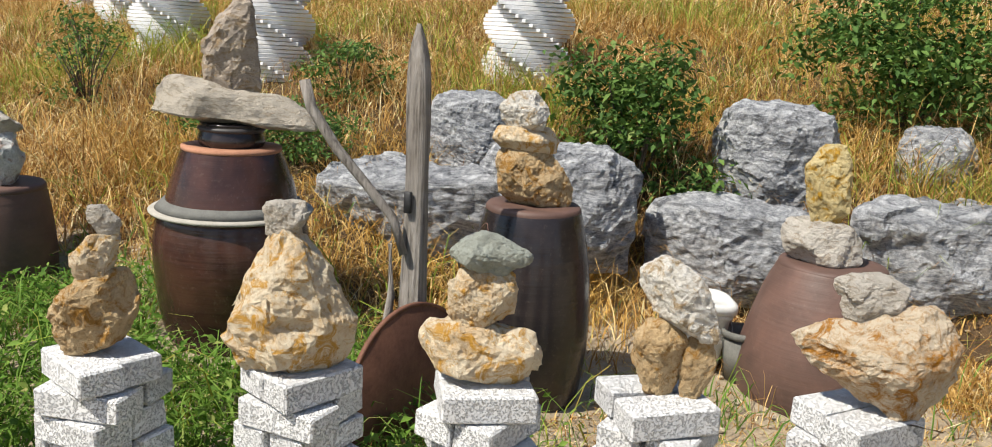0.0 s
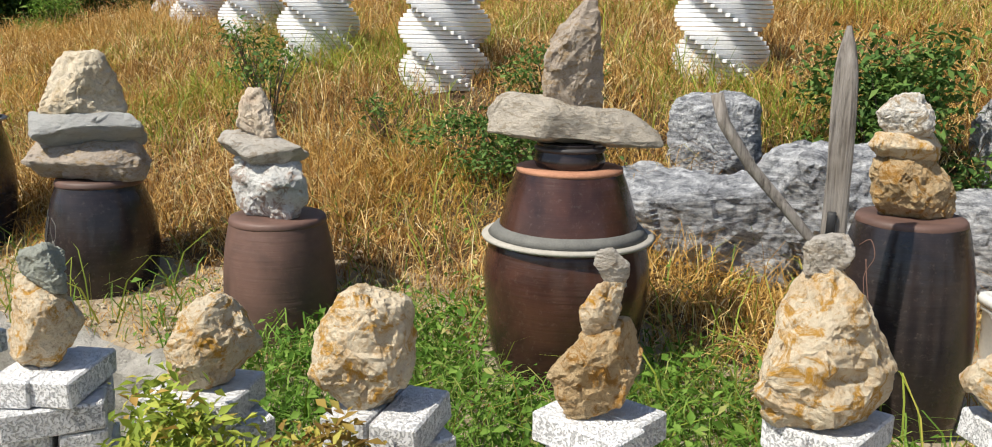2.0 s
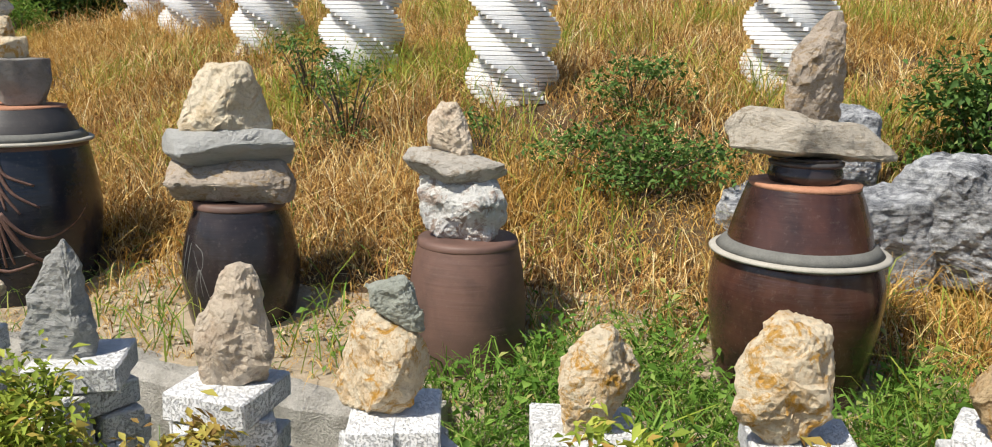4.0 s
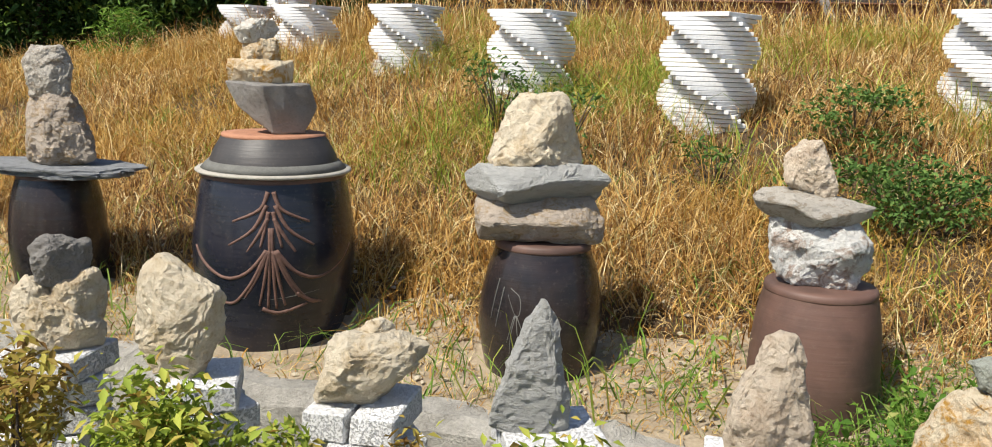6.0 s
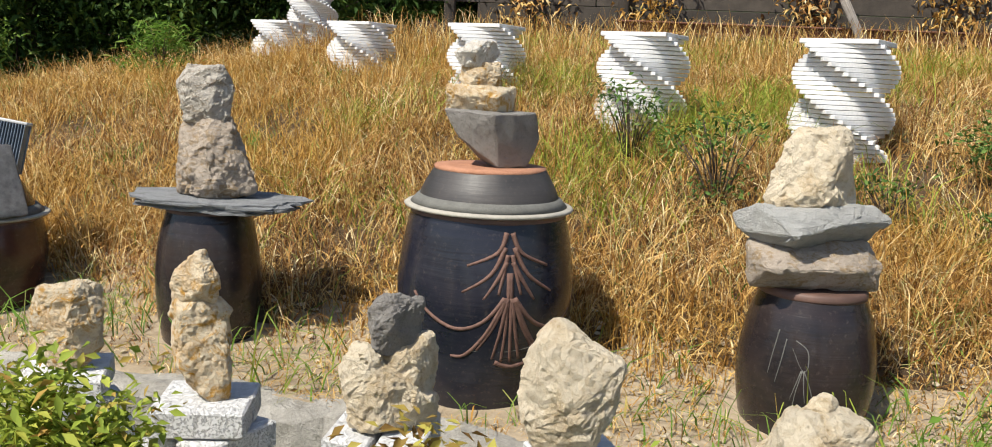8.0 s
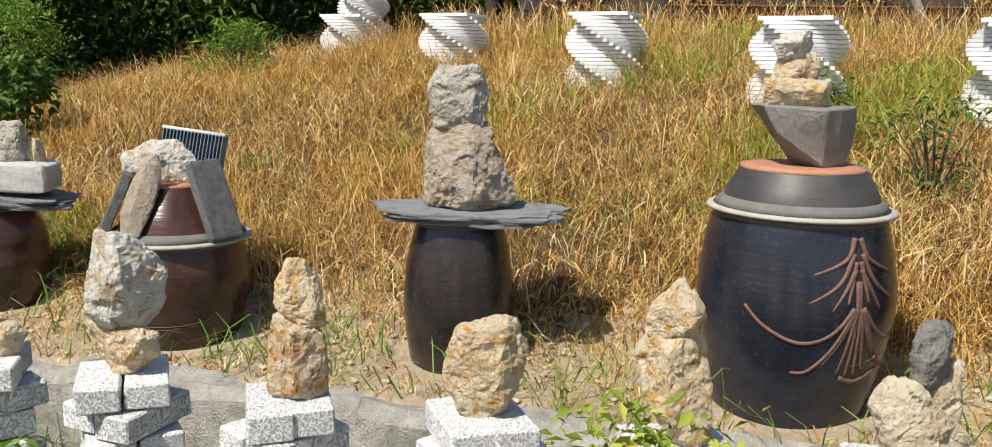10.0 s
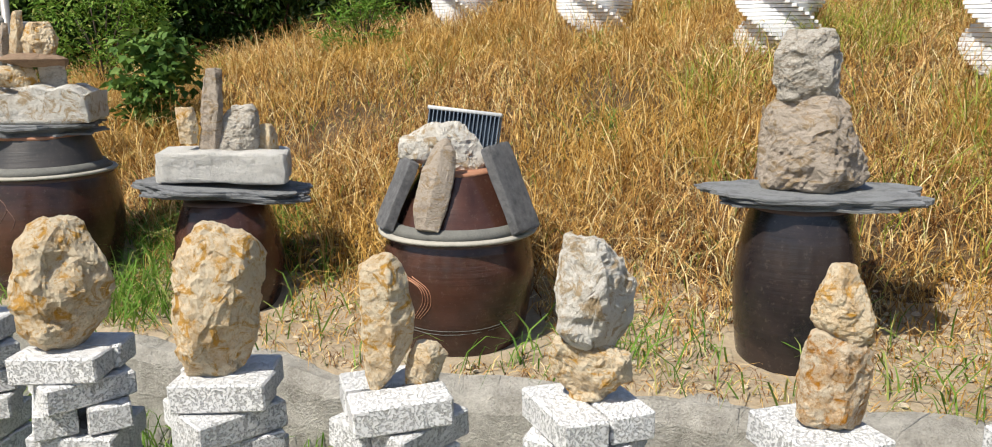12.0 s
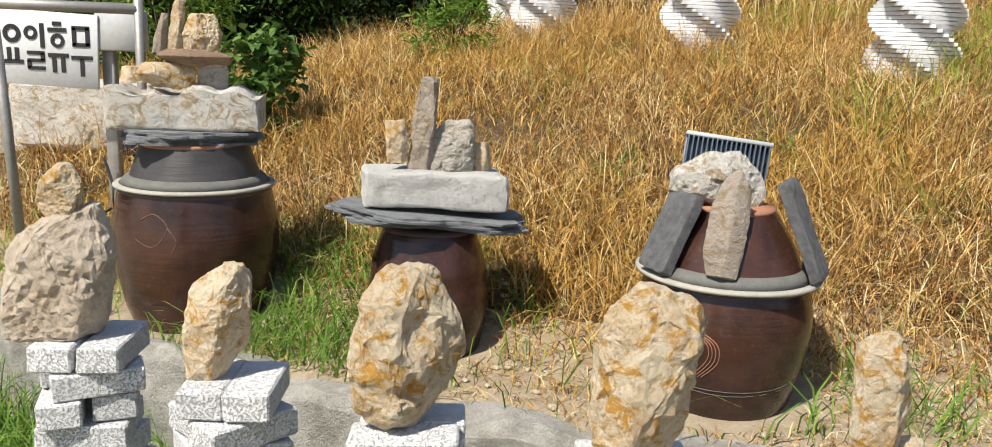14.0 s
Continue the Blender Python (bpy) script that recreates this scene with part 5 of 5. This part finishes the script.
def build_grass():
    rs = np.random.RandomState(11)
    for name, n, lo, hi, wlo, whi, ln in (("dry_grass", 260000, 0.06, 0.23, 0.0025, 0.007, 1.9), ("dry_grass_stalks", 60000, 0.18, 0.40, 0.002, 0.0042, 1.3)):
        p = scatter(n, -11.0, 2.6, dry_density, rs)
        k = len(p)
        tall = np.array([0.78 + 0.75 * noise.noise((q[0] * 1.6, q[1] * 1.6, 3)) + 0.3 * noise.noise((q[0] * 5, q[1] * 5, 13)) for q in p])
        small = np.clip((p[:, 1] - np.interp(p[:, 0], [r[0] for r in KERB], [r[1] for r in KERB])) / 0.9, 0.35, 1)
        h = rs.uniform(lo, hi, k) * np.clip(tall, 0.3, 1.5) * small
        lay = np.array([2.6 * math.pi * noise.noise((q[0] * 1.9, q[1] * 1.9, 31)) for q in p]) + rs.normal(0, 2.2, k)
        me = blade_mesh(name, p, h, rs.uniform(wlo, whi, k), rs.uniform(0.1, 1.0, k) * ln, M_DRY, rs, 1.0, lay)
        tagged(new(name, me), "dense tangled sun-dried golden grass on the slope", "grass", kind="stuff")
    p = scatter(150000, -9.5, 1.0, green_density, rs, -1.0, 3.5)
    k = len(p)
    me = blade_mesh("green_grass", p, rs.uniform(0.05, 0.15, k) * rs.uniform(0.8, 1.7, k), rs.uniform(0.003, 0.007, k), rs.uniform(0.3, 1.5, k), M_GREEN, rs)
    tagged(new("green_grass", me), "fresh green grass and weeds between the jars", "grass", kind="stuff")
    q = p[rs.randint(0, k, 13000)] + np.stack([rs.normal(0, 0.02, 13000), rs.normal(0, 0.02, 13000), rs.uniform(0.02, 0.13, 13000)], 1)
    q = q[np.hypot((q[:, 0] + 1.75) / 1.1, (q[:, 1] - 1.7) / 0.75) < 1.3]
    me = leaf_mesh("green_weeds", q, rs.uniform(0.015, 0.045, len(q)), M_GREEN, rs, 0.5)
    tagged(new("green_weeds", me), "low broad-leaved green weeds among the grass", "weeds", kind="stuff")
    # yellow-green tufts on the upper slope
    p = scatter(60000, -5.5, 2.6, lambda x, y, b: min(max(noise.noise((x * 1.1, y * 1.1, 40)) * 2.2 + 0.1, 0), 1) * (1 if b > 1.2 else 0.1), rs)
    me = blade_mesh("yellow_green_grass", p, rs.uniform(0.12, 0.34, len(p)), rs.uniform(0.003, 0.007, len(p)), rs.uniform(0.2, 1.3, len(p)), M_HEDGE, rs)
    tagged(new("yellow_green_grass", me), "yellow-green grass tufts on the upper slope", "grass", kind="stuff")
    # low strip at the foot of the kerb
    xs = rs.uniform(-9.0, -2.4, 16000)
    ys = np.array([kerb_y(x) for x in xs]) - rs.uniform(0.15, 1.3, len(xs))
    p = np.stack([xs, ys, np.full(len(xs), FRONT)], 1)
    me = blade_mesh("verge_grass", p, rs.uniform(0.10, 0.34, len(p)), rs.uniform(0.004, 0.009, len(p)), rs.uniform(0.2, 1.0, len(p)), M_GREEN, rs)
    tagged(new("verge_grass", me), "green verge grass at the foot of the kerb", "grass", kind="stuff")
    # straw litter and pebbles on the bare strip
    p = scatter(26000, -10, 2.0, lambda x, y, b: 1.0 if b < 0.9 else 0.2, rs, 0.02, 1.6)
    me = blade_mesh("straw_litter", p + np.array([0, 0, 0.012]), rs.uniform(0.015, 0.05, len(p)), rs.uniform(0.002, 0.004, len(p)), rs.uniform(1.2, 1.9, len(p)), M_DRY, rs)
    tagged(new("straw_litter", me), "dry straw litter on bare soil", "straw", kind="stuff")


build_grass()


def build_pebbles():
    rnd = random.Random(8)
    vs, fs = [], []
    for _ in range(1400):
        x = rnd.uniform(-9, 1.2)
        b = rnd.uniform(0.05, 0.8) if x < -1.2 else rnd.uniform(-0.5, 1.3)
        y = kerb_y(x) + b
        if not keep_clear(x, y):
            continue
        r = rnd.uniform(0.004, 0.016)
        z = ground_z(x, y) + r * 0.3
        o = len(vs)
        for dx, dy, dz in ((1, 0, 0), (0, 1, 0), (-1, 0, 0), (0, -1, 0), (0, 0, 0.7), (0, 0, -0.7), (0.6, 0.6, 0.5), (-0.6, 0.6, 0.4), (-0.6, -0.6, 0.5), (0.6, -0.6, 0.4)):
            k = r * rnd.uniform(0.75, 1.2)
            vs.append((x + dx * k, y + dy * k, z + dz * k))
        for f in ((0, 6, 9), (1, 7, 6), (2, 8, 7), (3, 9, 8), (4, 6, 7), (4, 7, 8), (4, 8, 9), (4, 9, 6), (0, 1, 6), (1, 2, 7), (2, 3, 8), (3, 0, 9)):
            fs.append(tuple(o + q for q in f))
    me = bpy.data.meshes.new("pebbles")
    me.from_pydata(vs, [], fs)
    me.materials.append(M_ROCK["cream"])
    tagged(new("pebbles", me), "scattered pale pebbles on sandy soil", "pebbles", kind="stuff")


build_pebbles()


def shrub(x, y, z, w, d, h, n, leaf, material, label, seed, ratio=0.5, name="shrub", stems=9, clumps=26, low=0.15):
    """Stems from the root and leaves in uneven clumps round their ends."""
    rs = np.random.RandomState(seed)
    e = thing(name, x, y, z, 0, label, "shrub", "shrubs")
    ends = []
    for k in range(stems):
        a = rs.uniform(0, 2 * np.pi)
        r = rs.uniform(0.2, 0.9)
        tip = Vector((math.cos(a) * r * w / 2, math.sin(a) * r * d / 2, h * rs.uniform(0.55, 0.98)))
        t = tube([(0, 0, -0.02), tip * 0.5 + Vector((0, 0, h * 0.1)), tip], max(0.003, 0.012 * h), 5, 0.002)
        part("stem", t, M_BARK, e)
        ends.append(tip)
    cl = []
    for k in range(clumps):
        a, r = rs.uniform(0, 2 * np.pi), math.sqrt(rs.uniform(0, 1))
        zz = rs.uniform(low, 1.0)
        bulge = math.sqrt(max(1 - (zz - 0.45) ** 2 / 0.42, 0.05))
        cl.append((math.cos(a) * r * bulge * w / 2, math.sin(a) * r * bulge * d / 2, zz * h))
    cl = np.array(cl + [tuple(t) for t in ends])
    c = cl[rs.randint(0, len(cl), n)]
    p = c + rs.normal(0, 1, (n, 3)) * np.array([w, d, min(h * 0.9, w * 1.4)]) * 0.085
    p[:, 2] = np.maximum(p[:, 2], 0.01)
    lm = leaf_mesh("foliage", p, rs.uniform(0.6, 1.3, n) * leaf, material, rs, ratio)
    f = new("foliage", lm)
    f.parent = e
    return e


def on_ground(x, y):
    return ground_z(x, y) - 0.02


SHRUBS = [(-0.80, 3.58, 0.72, 0.45, 0.64, 3200, 0.042), (0.28, 4.3, 1.25, 0.6, 0.76, 5200, 0.042), (1.2, 4.5, 1.1, 0.6, 0.8, 3200, 0.042), (-2.22, 3.05, 0.76, 0.4, 0.30, 2400, 0.028), (-2.3, 3.75, 0.6, 0.4, 0.3, 1000, 0.032)]
for i, (x, y, w, d, h, n, lf) in enumerate(SHRUBS):
    shrub(x, y, on_ground(x, y), w, d, h, n, lf, M_LEAF, "dense green leafy shrub growing on the bank", 30 + i)
for i, (x, y, w, h, n) in enumerate([(-3.57, 3.35, 0.45, 0.42, 420), (-3.95, 3.75, 0.5, 0.40, 420), (-2.9, 3.3, 0.3, 0.25, 160), (0.75, 3.6, 0.3, 0.3, 200)]):
    shrub(x, y, on_ground(x, y), w, w * 0.8, h, n, 0.035, M_LEAF, "thin sparse green weed with dark stems in dry grass", 50 + i, 0.35, "weed", 14, 8)
shrub(-8.2, 4.3, on_ground(-8.2, 4.3), 0.42, 0.4, 0.52, 800, 0.065, M_LEAF, "broad-leaved dark green shrub behind a jar", 61, 0.7)
shrub(-9.2, 5.6, on_ground(-9.2, 5.6), 0.9, 0.8, 0.8, 3600, 0.045, M_GREEN, "feathery light green shrub at the wood's edge", 62, 0.35)
shrub(-7.4, 5.6, on_ground(-7.4, 5.6), 0.55, 0.5, 0.40, 1000, 0.07, M_GREEN, "feathery pale green plant on the crest", 63, 0.18)
for i, (x, y, w, h, n, mt, lb) in enumerate([
        (-1.98, 0.92, 0.34, 0.68, 420, M_HEDGE, "low yellow-green clipped shrub in front of the bricks"), (-1.72, 0.92, 0.24, 0.68, 220, M_REDLEAF, "low russet-leaved shrub in front of the bricks"),
        (-3.66, 0.9, 0.22, 0.66, 260, M_HEDGE, "low yellow-green clipped shrub in front of the bricks"), (-3.42, 0.88, 0.22, 0.66, 200, M_REDLEAF, "low russet-leaved shrub in front of the bricks"),
        (-3.16, 0.86, 0.34, 0.70, 520, M_HEDGE, "low yellow-green clipped shrub in front of the bricks"), (-2.78, 0.82, 0.3, 0.62, 260, M_REDLEAF, "low russet-leaved shrub in front of the bricks"),
        (-4.22, 0.9, 0.30, 0.76, 230, M_REDLEAF, "thin russet and yellow shrub in front of the bricks"), (-3.84, 0.82, 0.42, 0.70, 620, M_HEDGE, "low yellow-green clipped shrub in front of the bricks"),
        (-4.8, 0.86, 0.36, 0.80, 520, M_HEDGE, "low yellow-green clipped shrub in front of the bricks"), (-5.95, 0.92, 0.4, 0.66, 420, M_GREEN, "low green shrub in front of the bricks")]):
    shrub(x, y, 0.14, w, 0.26, h + 0.02, n * 5, 0.03, mt, lb, 70 + i, 0.42, "hedge_shrub", 10, 22, 0.72)


def tree(x, y, h, w, n, leaf, seed, label):
    rs = np.random.RandomState(seed)
    z = ground_z(x, y) - 0.05
    e = thing("tree", x, y, z, 0, label, "tree", "trees at the wood's edge")
    part("trunk", tube([(0, 0, 0), (0.05, 0.02, h * 0.35), (-0.03, 0.05, h * 0.7), (0, 0, h * 0.95)], 0.09, 10, 0.02), M_BARK, e)
    cl = []
    for k in range(20):
        a = rs.uniform(0, 2 * np.pi)
        z0 = h * rs.uniform(0.03, 0.8)
        r = w / 2 * rs.uniform(0.45, 1.0)
        tip = (math.cos(a) * r, math.sin(a) * r, z0 + h * rs.uniform(0.02, 0.16))
        part("limb", tube([(0, 0, z0), (tip[0] * 0.5, tip[1] * 0.5, z0 + 0.1), tip], 0.025, 6, 0.006), M_BARK, e)
        for q in (0.5, 0.8, 1.05):
            cl.append((tip[0] * q + rs.normal(0, 0.15), tip[1] * q + rs.normal(0, 0.15), z0 + (tip[2] - z0) * q))
    cl = np.array(cl)
    c = cl[rs.randint(0, len(cl), n)]
    p = c + rs.normal(0, 1, (n, 3)) * np.array([0.24, 0.24, 0.2])
    p[:, 2] = np.maximum(p[:, 2], 0.05)
    f = new("crown", leaf_mesh("crown", p, rs.uniform(0.6, 1.3, n) * leaf, M_TREE, rs, 0.4, 0.6))
    f.parent = e


for i, (x, y, h, w) in enumerate([(-12.2, 7.6, 4.5, 2.4), (-10.6, 8.4, 4.6, 2.2), (-9.2, 8.9, 4.8, 2.2), (-7.9, 9.6, 4.8, 2.2), (-6.6, 10.3, 4.6, 2.2), (-5.6, 10.6, 4.4, 2.2), (-11.2, 10.4, 6, 3), (-8.6, 11.6, 6, 3), (-6.0, 12.4, 6, 3), (-13.8, 9.0, 6, 3), (-10.4, 7.0, 2.6, 1.4), (-14.5, 6.6, 4, 2.4)]):
    tree(x, y, h, w, 11000, 0.10, 300 + i, "dense dark green leafy tree at the edge of a wood")


for i in range(13):
    x = -13.6 + i * 0.72
    y = 7.3 + 0.26 * i + (0.4 if i % 2 else 0)
    shrub(x, y, on_ground(x, y), 1.3, 1.0, 1.5, 3200, 0.085, M_TREE, "dark green undergrowth at the edge of a wood", 400 + i, 0.42, "undergrowth", 6, 30)


def shade_backdrop():
    """An added dark sheet far behind the trees, standing for the shade between them."""
    bm = bmesh.new()
    prev = None
    for i in range(61):
        a = radians(-10 + i * 200 / 60)
        x, y = -5 + 70 * math.cos(a), 5 + 70 * math.sin(a)
        h = 26 + 5 * noise.noise((i * 0.4, 0, 0)) + 2 * noise.noise((i * 1.7, 0, 0))
        cur = [bm.verts.new((x, y, -1)), bm.verts.new((x, y, h * 0.5)), bm.verts.new((x * 1.05, y * 1.05, h))]
        if prev:
            for k in range(2):
                bm.faces.new((prev[k], cur[k], cur[k + 1], prev[k + 1]))
        prev = cur
    tagged(part("backdrop", bm, M_GAPSHADE), "added dark backdrop sheet standing for the shade between the trees", "backdrop", kind="structure")


# near-black green: the shade between the trees, given as a colour
M_GAPSHADE = mottled("tree_gap_shade", (0.012, 0.025, 0.008), (0.04, 0.07, 0.02), 0.25, 0.95, 0, 0.5, 0.5)
shade_backdrop()


def dry_vines():
    """Withered climbers hanging on the shed wall."""
    rs = np.random.RandomState(77)
    for cx in (-5.2, -3.9, -2.3, -0.9):
        n = 900
        p = np.stack([rs.normal(cx, 0.18, n), rs.uniform(9.15, 9.3, n), rs.uniform(1.7, 3.6, n)], 1)
        ob = new("dry_vine", leaf_mesh("dry_vine", p, rs.uniform(0.04, 0.10, n), M_DRY, rs, 0.4, 0.9))
        tagged(ob, "withered brown climber hanging on the shed wall", "climber", "dry climbers", "stuff")


dry_vines()


def crest_stalks():
    rs = np.random.RandomState(78)
    n = 5000
    xs = rs.uniform(-6.5, 2.5, n)
    ys = rs.uniform(5.8, 8.3, n)
    p = np.array([(x, y, ground_z(x, y) - 0.02) for x, y in zip(xs, ys)])
    me = blade_mesh("crest_stalks", p, rs.uniform(0.2, 0.5, n), rs.uniform(0.004, 0.008, n), rs.uniform(0.1, 0.7, n), M_DRY, rs)
    tagged(new("crest_stalks", me), "tall dry stalks along the crest", "grass", kind="stuff")


crest_stalks()
